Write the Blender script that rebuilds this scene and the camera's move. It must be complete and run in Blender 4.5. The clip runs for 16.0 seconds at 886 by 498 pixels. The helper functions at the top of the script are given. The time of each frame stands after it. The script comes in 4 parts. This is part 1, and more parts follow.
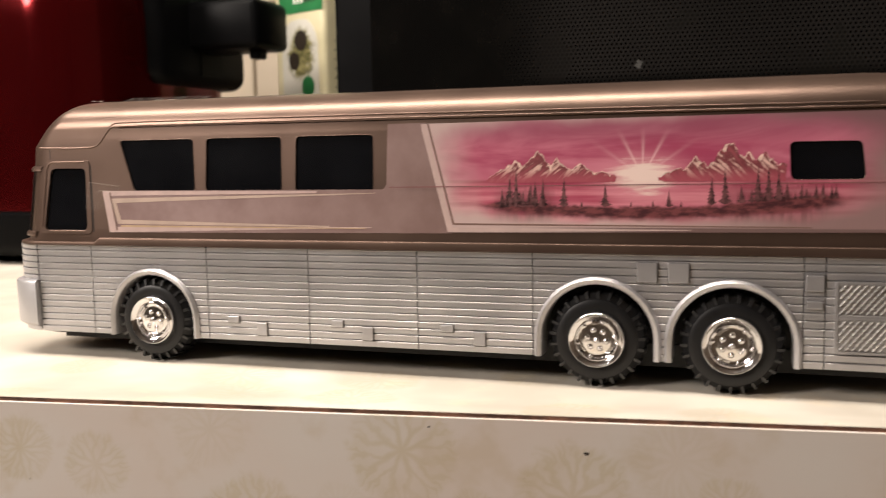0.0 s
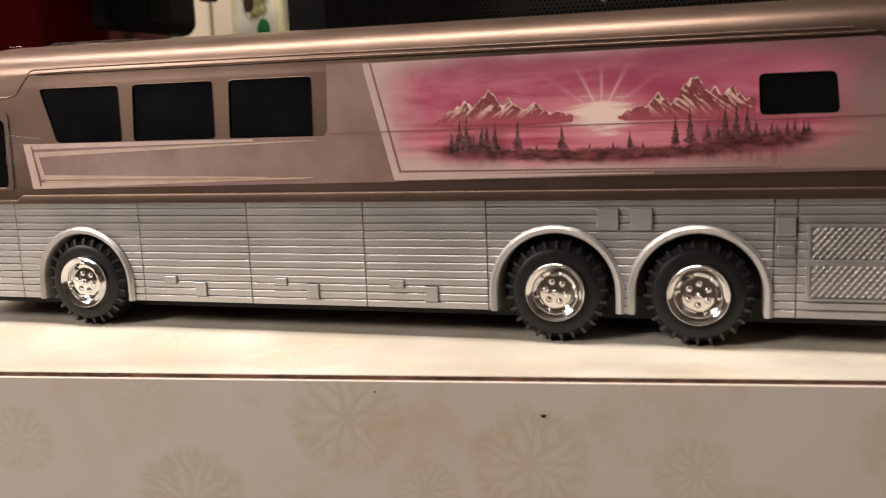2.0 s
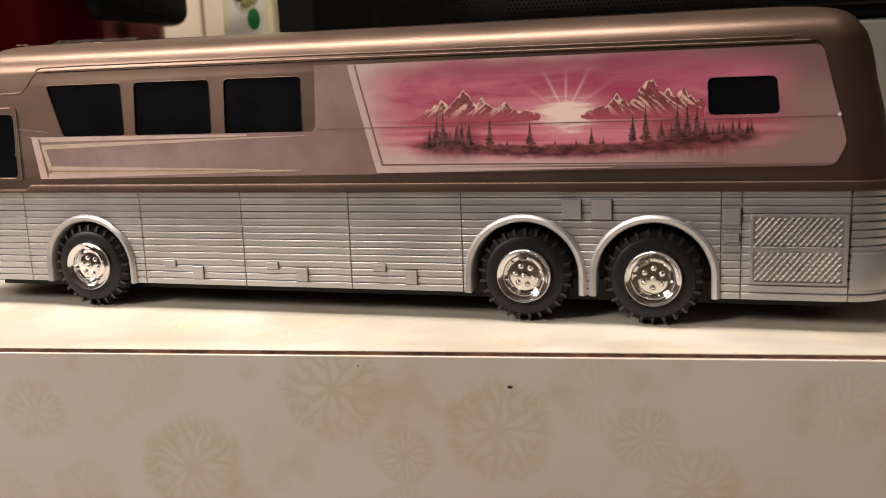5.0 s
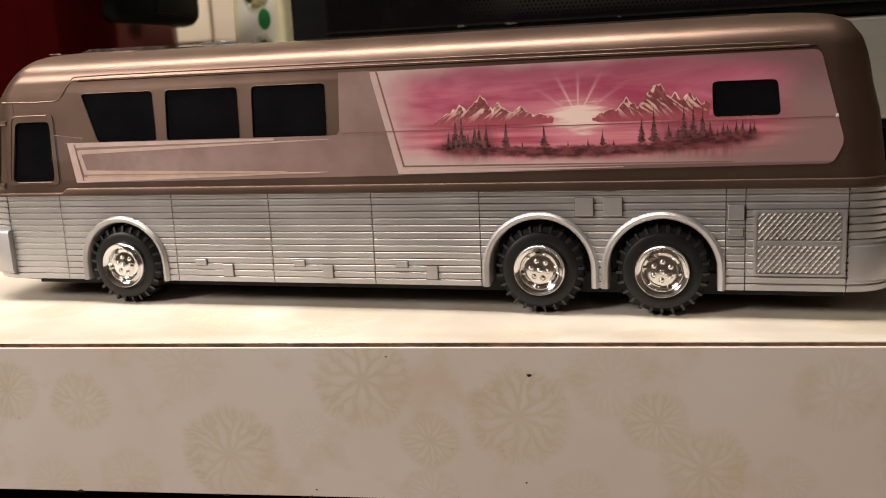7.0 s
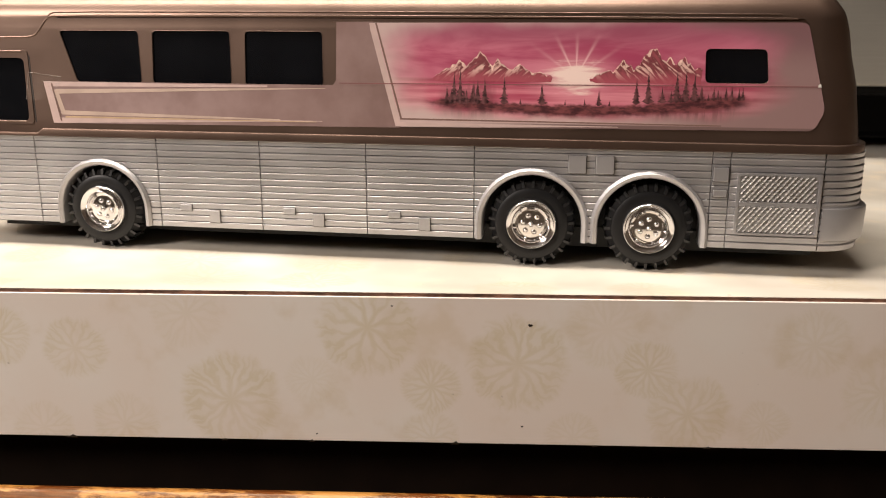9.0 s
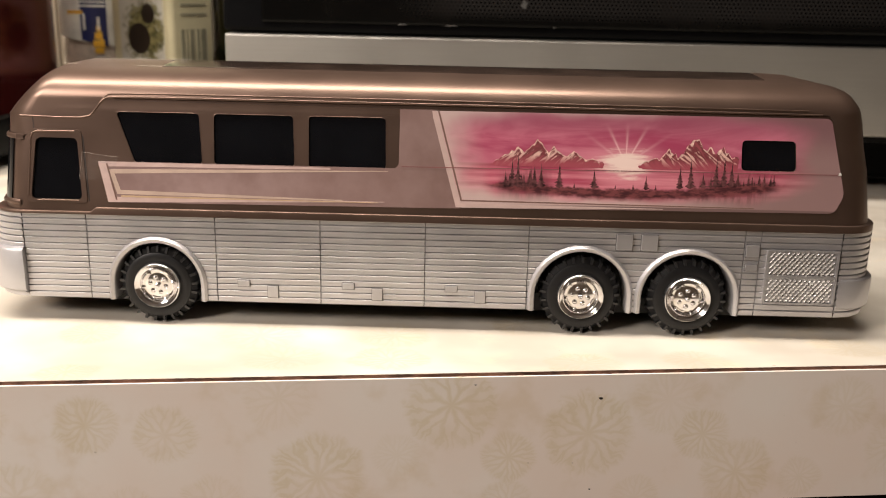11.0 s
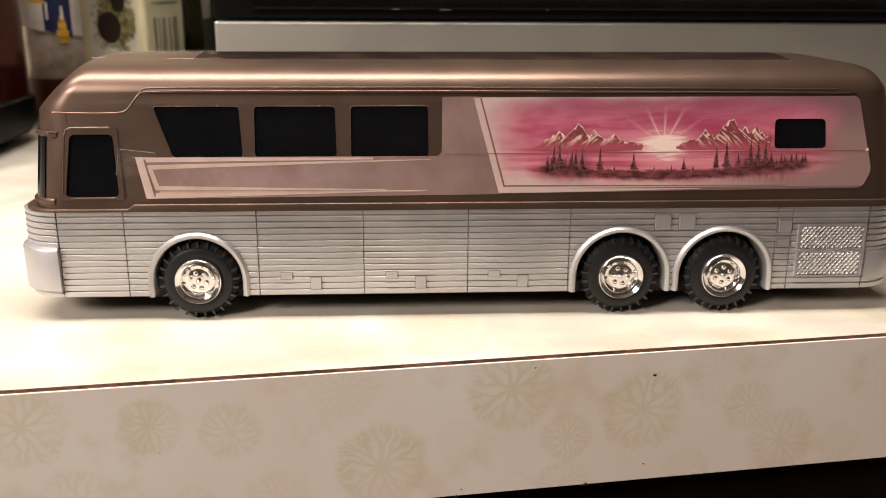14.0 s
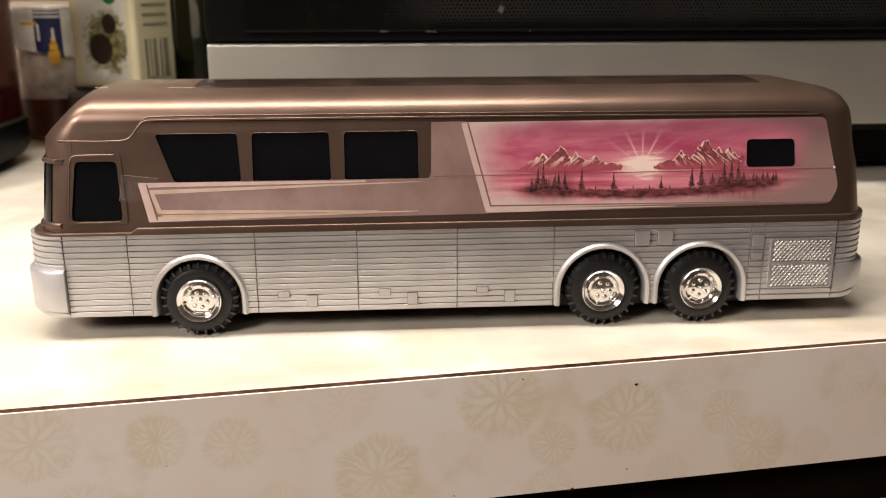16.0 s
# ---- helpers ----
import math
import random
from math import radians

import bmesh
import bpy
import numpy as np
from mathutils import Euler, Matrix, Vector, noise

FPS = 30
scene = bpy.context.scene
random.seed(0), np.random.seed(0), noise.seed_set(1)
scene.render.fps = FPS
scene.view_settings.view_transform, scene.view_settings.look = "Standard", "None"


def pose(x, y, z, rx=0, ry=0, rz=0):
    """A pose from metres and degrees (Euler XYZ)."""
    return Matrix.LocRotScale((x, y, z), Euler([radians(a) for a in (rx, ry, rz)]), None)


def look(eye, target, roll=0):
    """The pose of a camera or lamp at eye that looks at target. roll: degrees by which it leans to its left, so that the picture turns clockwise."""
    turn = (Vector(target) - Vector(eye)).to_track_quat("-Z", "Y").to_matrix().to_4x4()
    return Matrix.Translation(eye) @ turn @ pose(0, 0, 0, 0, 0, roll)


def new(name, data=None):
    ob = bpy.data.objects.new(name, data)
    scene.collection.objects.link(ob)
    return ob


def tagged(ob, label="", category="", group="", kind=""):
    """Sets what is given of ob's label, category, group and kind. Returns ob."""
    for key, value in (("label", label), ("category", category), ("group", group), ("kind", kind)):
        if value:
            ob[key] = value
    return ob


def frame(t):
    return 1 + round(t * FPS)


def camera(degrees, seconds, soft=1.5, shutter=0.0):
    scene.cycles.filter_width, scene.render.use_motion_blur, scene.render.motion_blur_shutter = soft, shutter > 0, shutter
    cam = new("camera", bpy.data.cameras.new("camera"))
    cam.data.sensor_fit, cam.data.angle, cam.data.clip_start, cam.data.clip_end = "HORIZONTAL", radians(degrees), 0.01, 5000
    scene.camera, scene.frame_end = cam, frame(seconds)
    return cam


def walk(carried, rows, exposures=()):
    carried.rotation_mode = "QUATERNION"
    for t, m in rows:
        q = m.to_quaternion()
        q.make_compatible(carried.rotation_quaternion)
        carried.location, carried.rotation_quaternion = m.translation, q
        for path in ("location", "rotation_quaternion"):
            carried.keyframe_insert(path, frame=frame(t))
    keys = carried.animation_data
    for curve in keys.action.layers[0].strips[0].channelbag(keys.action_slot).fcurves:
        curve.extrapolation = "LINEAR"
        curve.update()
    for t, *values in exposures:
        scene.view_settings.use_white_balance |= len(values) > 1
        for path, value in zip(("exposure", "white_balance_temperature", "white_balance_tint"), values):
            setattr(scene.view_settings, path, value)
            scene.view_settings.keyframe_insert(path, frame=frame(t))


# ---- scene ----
cam = camera(51.91, 16.0, 0.95, 0.36)
cam.data.dof.use_dof, cam.data.dof.focus_distance, cam.data.dof.aperture_fstop = True, 0.285, 21.0
PATH = [
    (0, (0.18218, -0.24921, 0.06758), (-0.12697, 0.69551, -0.04157), -1.055),
    (0.1, (0.18050, -0.24886, 0.06724), (-0.13846, 0.69194, -0.04698), -1.029),
    (0.2, (0.17883, -0.24851, 0.06690), (-0.14459, 0.69020, -0.05171), -1.002),
    (0.5, (0.17380, -0.24745, 0.06589), (-0.15136, 0.68962, -0.06125), -0.923),
    (1, (0.16881, -0.24484, 0.06770), (-0.16301, 0.68754, -0.07568), -1.413),
    (1.5, (0.17809, -0.23647, 0.06670), (-0.13817, 0.70090, -0.07931), -1.984),
    (2, (0.18429, -0.22954, 0.06637), (-0.10044, 0.71403, -0.10274), -2.309),
    (2.5, (0.18704, -0.22922, 0.06432), (-0.08563, 0.71540, -0.11827), -2.148),
    (3, (0.18787, -0.22946, 0.06498), (-0.08142, 0.71460, -0.12540), -2.126),
    (3.5, (0.19288, -0.23503, 0.06970), (-0.07440, 0.71064, -0.11542), -2.239),
    (4, (0.19470, -0.24474, 0.07040), (-0.08005, 0.70021, -0.10733), -2.082),
    (4.2, (0.19298, -0.24545, 0.06908), (-0.08233, 0.69901, -0.11037), -1.925),
    (6.3, (0.19742, -0.25899, 0.07625), (-0.07652, 0.68213, -0.12190), -2.764),
    (6.5, (0.19800, -0.26021, 0.07623), (-0.07875, 0.68034, -0.12070), -2.801),
    (7, (0.19270, -0.26402, 0.07586), (-0.08356, 0.67655, -0.12168), -2.806),
    (7.5, (0.18979, -0.26915, 0.07973), (-0.08558, 0.66884, -0.13084), -2.847),
    (8, (0.17533, -0.28022, 0.07483), (-0.09166, 0.65504, -0.15755), -1.637),
    (8.3, (0.17202, -0.27964, 0.07513), (-0.09798, 0.64900, -0.17846), -1.150),
    (8.5, (0.16982, -0.27926, 0.07533), (-0.05956, 0.66153, -0.17426), -0.825),
    (8.7, (0.16775, -0.27835, 0.07725), (-0.02517, 0.66953, -0.17419), -0.494),
    (9, (0.16464, -0.27698, 0.08012), (0.00087, 0.67505, -0.17838), 0.002),
    (9.5, (0.13246, -0.29085, 0.08845), (0.00471, 0.66576, -0.17345), 1.037),
    (9.7, (0.12784, -0.29420, 0.09345), (0.00514, 0.66102, -0.17579), 1.024),
    (11.8, (0.08560, -0.29054, 0.11146), (0.12225, 0.67376, -0.15082), 1.660),
    (12, (0.07989, -0.28519, 0.10749), (0.12561, 0.67884, -0.15433), 1.727),
    (12.5, (0.07579, -0.28198, 0.10609), (0.13264, 0.67890, -0.16496), 1.414),
    (13, (0.07679, -0.28646, 0.10776), (0.13269, 0.67224, -0.17108), 0.881),
    (13.5, (0.07341, -0.29238, 0.11023), (0.12175, 0.66535, -0.17332), 0.398),
    (14, (0.07017, -0.29470, 0.11207), (0.11217, 0.66311, -0.17224), 0.341),
    (14.5, (0.06804, -0.29546, 0.11278), (0.10921, 0.66222, -0.17209), 0.308),
    (15, (0.06634, -0.29877, 0.11467), (0.11330, 0.65989, -0.16601), 0.261),
    (15.5, (0.06671, -0.29981, 0.11382), (0.11890, 0.65939, -0.16406), 0.093),
    (15.9, (0.06809, -0.30727, 0.11873), (0.12485, 0.65252, -0.15621), -0.113),
    (16, (0.06819, -0.30783, 0.11910), (0.12530, 0.65200, -0.15562), -0.129),
]
# the clip's own slow changes of exposure
EXPOSURES = [(0, 0.09), (1, -0.01), (2.5, -0.09), (3.5, -0.09), (4.2, -0.08), (6.5, -0.03), (7.5, -0.01), (8, 0.07), (8.5, 0.15), (9.5, 0.20), (12, 0.15), (16, 0.17)]
walk(cam, [(t, look(eye, target, roll)) for t, eye, target, roll in PATH], EXPOSURES)

# ---- light and room exposure ----
world = bpy.data.worlds.new("world")
scene.world = world
world.use_nodes = True
world.node_tree.nodes["Background"].inputs[0].default_value = (1.0, 0.9, 0.8, 1)
world.node_tree.nodes["Background"].inputs[1].default_value = 0.01


def area_lamp(name, eye, target, size, watts, colour, width=0.0):
    data = bpy.data.lights.new(name, "AREA")
    data.shape, data.size, data.energy, data.color = "RECTANGLE" if width else "DISK", size, watts, colour
    if width:
        data.size_y = width
    ob = new(name, data)
    ob.matrix_world = look(eye, target)
    return ob


area_lamp("tube_lamp_light", (-0.15, -0.03, 0.60), (-0.15, 0.02, 0.0), 0.74, 9.0, (1.0, 0.900, 0.79), 0.14)
area_lamp("room_lamp_light", (-0.86, -0.92, 0.74), (0.1, 0.0, -0.05), 0.4, 16.8, (1.0, 0.890, 0.805))

# ---- node helpers ----


class Tree:
    """A material's nodes, written as calls."""

    def __init__(self, name):
        self.mat = bpy.data.materials.new(name)
        self.mat.use_nodes = True
        self.nt = self.mat.node_tree
        self.bsdf = self.nt.nodes["Principled BSDF"]
        self.coord = self.nt.nodes.new("ShaderNodeTexCoord").outputs["Object"]

    def put(self, socket, value):
        if isinstance(value, bpy.types.NodeSocket):
            self.nt.links.new(value, socket)
        elif isinstance(value, (tuple, list)) and len(value) == 3 and socket.type == "RGBA":
            socket.default_value = (*value, 1)
        else:
            socket.default_value = value

    def math(self, op, a, b=0.0, c=0.0, clamp=False):
        n = self.nt.nodes.new("ShaderNodeMath")
        n.operation, n.use_clamp = op, clamp
        for k, v in enumerate((a, b, c)):
            self.put(n.inputs[k], v)
        return n.outputs[0]

    def step(self, v, lo, hi, out0=0.0, out1=1.0):
        n = self.nt.nodes.new("ShaderNodeMapRange")
        n.interpolation_type = "SMOOTHSTEP"
        for k, x in enumerate((v, lo, hi, out0, out1)):
            self.put(n.inputs[k], x)
        return n.outputs[0]

    def mix(self, fac, a, b, how="MIX"):
        n = self.nt.nodes.new("ShaderNodeMix")
        n.data_type, n.blend_type = "RGBA", how
        self.put(n.inputs[0], fac)
        self.put(n.inputs[6], a)
        self.put(n.inputs[7], b)
        return n.outputs[2]

    def noise(self, scale, detail=3.0, rough=0.5, vector=None, stretch=None, distort=0.0):
        n = self.nt.nodes.new("ShaderNodeTexNoise")
        n.inputs["Scale"].default_value = scale
        n.inputs["Detail"].default_value = detail
        n.inputs["Roughness"].default_value = rough
        n.inputs["Distortion"].default_value = distort
        v = vector or self.coord
        if stretch:
            v = self.scaled(v, stretch)
        self.nt.links.new(v, n.inputs["Vector"])
        return n.outputs[0]

    def scaled(self, v, s, loc=(0, 0, 0), rot=(0, 0, 0)):
        n = self.nt.nodes.new("ShaderNodeMapping")
        n.inputs["Scale"].default_value = s
        n.inputs["Location"].default_value = loc
        n.inputs["Rotation"].default_value = rot
        self.nt.links.new(v, n.inputs["Vector"])
        return n.outputs[0]

    def xyz(self, v=None):
        n = self.nt.nodes.new("ShaderNodeSeparateXYZ")
        self.nt.links.new(v or self.coord, n.inputs[0])
        return n.outputs

    def bump(self, height, strength=0.2, distance=0.001):
        n = self.nt.nodes.new("ShaderNodeBump")
        n.inputs["Strength"].default_value = strength
        n.inputs["Distance"].default_value = distance
        self.nt.links.new(height, n.inputs["Height"])
        self.nt.links.new(n.outputs[0], self.bsdf.inputs["Normal"])

    def set(self, **kw):
        for k, v in kw.items():
            self.put(self.bsdf.inputs[k.replace("_", " ")], v)
        return self


def plain(name, colour, rough=0.5, metal=0.0, vary=0.12, scale=60.0, grain=600.0, relief=0.05, coat=0.0, spec=0.5):
    """A surface of one colour with stains at two sizes, worn gloss and fine relief."""
    t = Tree(name)
    big, fine = t.noise(scale, 4), t.noise(grain, 3)
    dark = tuple(c * (1 - 2 * vary) for c in colour)
    light = tuple(min(1.0, c * (1 + vary)) for c in colour)
    col = t.mix(t.step(big, 0.3, 0.7), dark, light)
    col = t.mix(t.math("MULTIPLY", t.step(fine, 0.35, 0.7), vary), col, light)
    t.set(Base_Color=col, Metallic=metal, Coat_Weight=coat, Specular_IOR_Level=spec)
    t.set(Roughness=t.math("ADD", rough - 0.06, t.math("MULTIPLY", big, 0.12)))
    t.bump(fine, relief, 0.0003)
    return t.mat


# ---- mesh helpers ----


def flat_mesh(name, verts, faces, smooth=False, sharp=None):
    me = bpy.data.meshes.new(name)
    me.from_pydata([tuple(v) for v in verts], [], faces)
    me.validate()
    bm = bmesh.new()
    bm.from_mesh(me)
    bmesh.ops.recalc_face_normals(bm, faces=bm.faces)
    bm.to_mesh(me)
    bm.free()
    if smooth:
        me.polygons.foreach_set("use_smooth", [True] * len(me.polygons))
        if sharp:
            me.set_sharp_from_angle(angle=radians(sharp))
    return me


def part(name, me, material, parent=None, label="", smooth=None):
    """Links a bmesh or mesh as one object, under a thing or a part where one is given."""
    if isinstance(me, bmesh.types.BMesh):
        bm, me = me, bpy.data.meshes.new(name)
        bmesh.ops.recalc_face_normals(bm, faces=bm.faces)
        bm.to_mesh(me)
        bm.free()
        if smooth:
            me.polygons.foreach_set("use_smooth", [True] * len(me.polygons))
            me.set_sharp_from_angle(angle=radians(smooth))
    if not me.materials:
        me.materials.append(material)
    ob = new(name, me)
    if parent:
        ob.parent = parent
        if not parent.parent:
            ob.matrix_parent_inverse = parent.matrix_basis.inverted()
    if label:
        tagged(ob, label=label)
    return ob


def thing(name, base, label, category, group="", kind=""):
    ob = new(name)
    ob.location = base
    ob.empty_display_size = 0.02
    return tagged(ob, label, category, group, kind)


def box(bm, lo, hi, bevel=0.0, segments=2, m=None):
    """An axis-parallel box in bm, with rounded edges where bevel is given."""
    made = bmesh.ops.create_cube(bm, size=1.0)["verts"]
    mid = [(a + b) / 2 for a, b in zip(lo, hi)]
    for v in made:
        v.co = Vector([c * (b - a) + s for c, a, b, s in zip(v.co, lo, hi, mid)])
    if bevel:
        edges = list({e for v in made for e in v.link_edges})
        out = bmesh.ops.bevel(bm, geom=edges, offset=bevel, segments=segments, affect="EDGES", profile=0.5)
        made = list({v for f in out["faces"] for v in f.verts} | {v for v in made if v.is_valid})
    if m:
        seen = set(made)
        for v in made:
            seen |= {w for e in v.link_edges for w in e.verts}
        for v in seen:
            v.co = m @ v.co
    return bm


def boxes(*specs, m=None):
    bm = bmesh.new()
    for s in specs:
        sub = bmesh.new()
        box(sub, *s)
        if m:
            sub.transform(m)
        me = bpy.data.meshes.new("piece")
        sub.to_mesh(me)
        sub.free()
        bm.from_mesh(me)
        bpy.data.meshes.remove(me)
    return bm


def lathe(profile, n=48, axis="y", at=(0, 0, 0), closed=False):
    """Turns (radius, offset) pairs round an axis."""
    verts, faces = [], []
    k = len(profile)
    for i in range(n):
        a = 2 * math.pi * i / n
        for r, o in profile:
            c, s = r * math.cos(a), r * math.sin(a)
            p = {"y": (c, o, s), "z": (c, s, o), "x": (o, c, s)}[axis]
            verts.append((p[0] + at[0], p[1] + at[1], p[2] + at[2]))
    for i in range(n):
        j = (i + 1) % n
        for a in range(k if closed else k - 1):
            b = (a + 1) % k
            faces.append((i * k + a, i * k + b, j * k + b, j * k + a))
    return verts, faces


def tube(path, radius, n=8, flatten=1.0):
    """A round bar along a path."""
    pts = [Vector(p) for p in path]
    verts, faces = [], []
    for i, p in enumerate(pts):
        d = (pts[min(i + 1, len(pts) - 1)] - pts[max(i - 1, 0)]).normalized()
        side = d.cross(Vector((0, 1, 0)))
        side = side.normalized() if side.length > 1e-6 else Vector((1, 0, 0))
        up = side.cross(d)
        for k in range(n):
            a = 2 * math.pi * k / n
            verts.append(p + side * radius * math.cos(a) + up * radius * flatten * math.sin(a))
    for i in range(len(pts) - 1):
        for k in range(n):
            j = (k + 1) % n
            faces.append((i * n + k, i * n + j, (i + 1) * n + j, (i + 1) * n + k))
    faces.append(tuple(range(n)))
    faces.append(tuple(range((len(pts) - 1) * n, len(pts) * n)))
    return verts, faces


def prism(outline, depth, lift):
    """A thin plate whose outline lies in the x-z plane; lift(x, z) gives the y of its face, depth its thickness towards +y."""
    k = len(outline)
    verts = [(x, lift(x, z), z) for x, z in outline] + [(x, lift(x, z) + depth, z) for x, z in outline]
    faces = [tuple(range(k)), tuple(range(2 * k - 1, k - 1, -1))]
    faces += [(i, (i + 1) % k, k + (i + 1) % k, k + i) for i in range(k)]
    return verts, faces


def rounded(points, r, n=4):
    """An outline with its corners rounded."""
    out = []
    k = len(points)
    for i in range(k):
        p = Vector(points[i])
        a, b = Vector(points[i - 1]) - p, Vector(points[(i + 1) % k]) - p
        q = min(r, a.length / 2.2, b.length / 2.2)
        s, e = p + a.normalized() * q, p + b.normalized() * q
        for j in range(n + 1):
            f = j / n
            out.append(tuple((1 - f) ** 2 * s + 2 * f * (1 - f) * p + f * f * e))
    return out


def arc(cx, cz, r, a0, a1, n):
    return [(cx + r * math.cos(radians(a0 + (a1 - a0) * i / n)), cz + r * math.sin(radians(a0 + (a1 - a0) * i / n))) for i in range(n + 1)]


def ring(xf, xr, y0, y1, r, n=7):
    """A rounded rectangle seen from above, front end at xf, rear end at xr."""
    pts = []
    for cx, cy, a0 in ((xr - r, y0 + r, -90), (xr - r, y1 - r, 0), (xf + r, y1 - r, 90), (xf + r, y0 + r, 180)):
        pts += arc(cx, cy, r, a0, a0 + 90, n)
    return pts


def loft(rings, cap=True):
    """Skins rings of (z, points)."""
    k = len(rings[0][1])
    verts = [(x, y, z) for z, pts in rings for x, y in pts]
    faces = [(i * k + j, i * k + (j + 1) % k, (i + 1) * k + (j + 1) % k, (i + 1) * k + j) for i in range(len(rings) - 1) for j in range(k)]
    if cap:
        faces += [tuple(range(k)), tuple(range((len(rings) - 1) * k, len(rings) * k))]
    return verts, faces

# ---- materials ----
EDGE0, EDGE_SLOPE = (0.0, -0.0553), 0.131
TURN = math.degrees(math.atan(EDGE_SLOPE))
COUNTER = pose(EDGE0[0], EDGE0[1], 0, 0, 0, TURN)

BRONZE = plain("bronze_paint", (0.165, 0.109, 0.085), 0.37, 0.80, 0.05, 40, 900, 0.03)
SILVER = plain("silver_paint", (0.53, 0.52, 0.535), 0.40, 0.68, 0.06, 50, 900, 0.05)
GAP = plain("dark_gap", (0.035, 0.022, 0.017), 0.6)
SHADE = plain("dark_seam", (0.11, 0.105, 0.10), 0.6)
CHASSIS = plain("black_chassis_plastic", (0.012, 0.012, 0.012), 0.6)
TYRE = plain("black_tyre_vinyl", (0.009, 0.009, 0.010), 0.42, 0.0, 0.1, 120, 1500, 0.1, spec=0.35)
# the tyre vinyl again, lightened to paint the light caught by the lugs
TREAD = plain("lit_tread_vinyl", (0.020, 0.020, 0.021), 0.36, 0.0, 0.15, 300, 1500, 0.08, spec=0.5)
CHROME = plain("chrome_plating", (0.80, 0.79, 0.80), 0.11, 0.97, 0.05, 200, 1500, 0.05)
GLASS = plain("smoked_window_plastic", (0.0044, 0.0048, 0.0062), 0.16, 0.0, 0.1, 80, 800, 0.01, spec=0.30)
RED = plain("red_enamel", (0.105, 0.0040, 0.0052), 0.14, 0.85, 0.06, 15, 300, 0.02, coat=0.2, spec=0.35)
BLACK = plain("black_plastic", (0.0024, 0.0024, 0.0027), 0.38, 0.0, 0.1, 40, 800, 0.06, spec=0.05)


def screened_glass():
    """Black door glass with the dotted screen behind it."""
    t = Tree("screened_door_glass")
    ax = t.xyz()
    pitch = 0.0023
    row = t.math("DIVIDE", ax[2], pitch * 0.866)
    shift = t.math("MULTIPLY", t.math("MODULO", t.math("FLOOR", row), 2.0), 0.5)
    u = t.math("SUBTRACT", t.math("FRACT", t.math("ADD", t.math("DIVIDE", ax[0], pitch), shift)), 0.5)
    v = t.math("MULTIPLY", t.math("SUBTRACT", t.math("FRACT", row), 0.5), 0.866)
    hole = t.step(t.math("SQRT", t.math("ADD", t.math("MULTIPLY", u, u), t.math("MULTIPLY", v, v))), 0.22, 0.40)
    field = t.math("MULTIPLY", t.math("MULTIPLY", t.step(ax[0], 0.055, 0.105), t.step(ax[2], 0.098, 0.106)), t.step(t.noise(14, 3), 0.25, 0.6, 0.55, 1.0))
    grime = t.step(t.noise(35, 4, 0.6), 0.45, 0.75, 0.0, 0.5)
    col = t.mix(t.math("MULTIPLY", hole, field), t.mix(grime, (0.0022, 0.0021, 0.0020), (0.0050, 0.0044, 0.0038)), (0.011, 0.010, 0.0095))
    t.set(Base_Color=col, Roughness=0.10, Specular_IOR_Level=0.10)
    return t.mat


DOOR_GLASS = screened_glass()
PLASTER = plain("painted_wall", (0.30, 0.24, 0.18), 0.7, 0.0, 0.05, 3, 60, 0.1)
TILE = plain("beige_tile_glaze", (0.52, 0.44, 0.34), 0.25, 0.0, 0.06, 12, 200, 0.05)
CREAM = plain("cream_tin_paint", (0.66, 0.60, 0.40), 0.38, 0.0, 0.04, 40, 400, 0.03)
PRINT_GREEN = plain("green_print", (0.02, 0.16, 0.05), 0.4)
PRINT_DARK = plain("dark_olive_print", (0.03, 0.022, 0.016), 0.4)
PRINT_WHITE = plain("white_print", (0.72, 0.70, 0.64), 0.45)
PRINT_GREY = plain("grey_print", (0.30, 0.28, 0.20), 0.5)
PRINT_BLUE = plain("blue_print", (0.012, 0.018, 0.085), 0.4)
PRINT_YELLOW = plain("yellow_print", (0.75, 0.42, 0.04), 0.4)
BOTTLE_GREEN = plain("dark_green_glass", (0.012, 0.014, 0.004), 0.08, coat=0.5)
CLEAR_PET = plain("cloudy_bottle_plastic", (0.55, 0.47, 0.40), 0.2, 0, 0.25, 60)
SAUCE = plain("red_brown_sauce", (0.14, 0.045, 0.03), 0.35)
KRAFT = plain("brown_laminate_core", (0.19, 0.092, 0.060), 0.6, 0, 0.35, 160)
# cabinet wood near black: the shade under the overhang is in its colour
SHADED_WOOD = plain("unlit_cabinet_wood", (0.009, 0.005, 0.003), 0.7, spec=0.1)


def brushed_steel():
    t = Tree("brushed_steel")
    streak = t.noise(90, 4, 0.6, stretch=(0.25, 1, 60))
    blot = t.noise(26, 3)
    t.set(Base_Color=t.mix(streak, (0.28, 0.270, 0.250), (0.38, 0.365, 0.338)), Metallic=0.85)
    t.set(Roughness=t.math("ADD", 0.36, t.math("MULTIPLY", blot, 0.12)))
    t.bump(streak, 0.08, 0.0004)
    return t.mat


STEEL = brushed_steel()


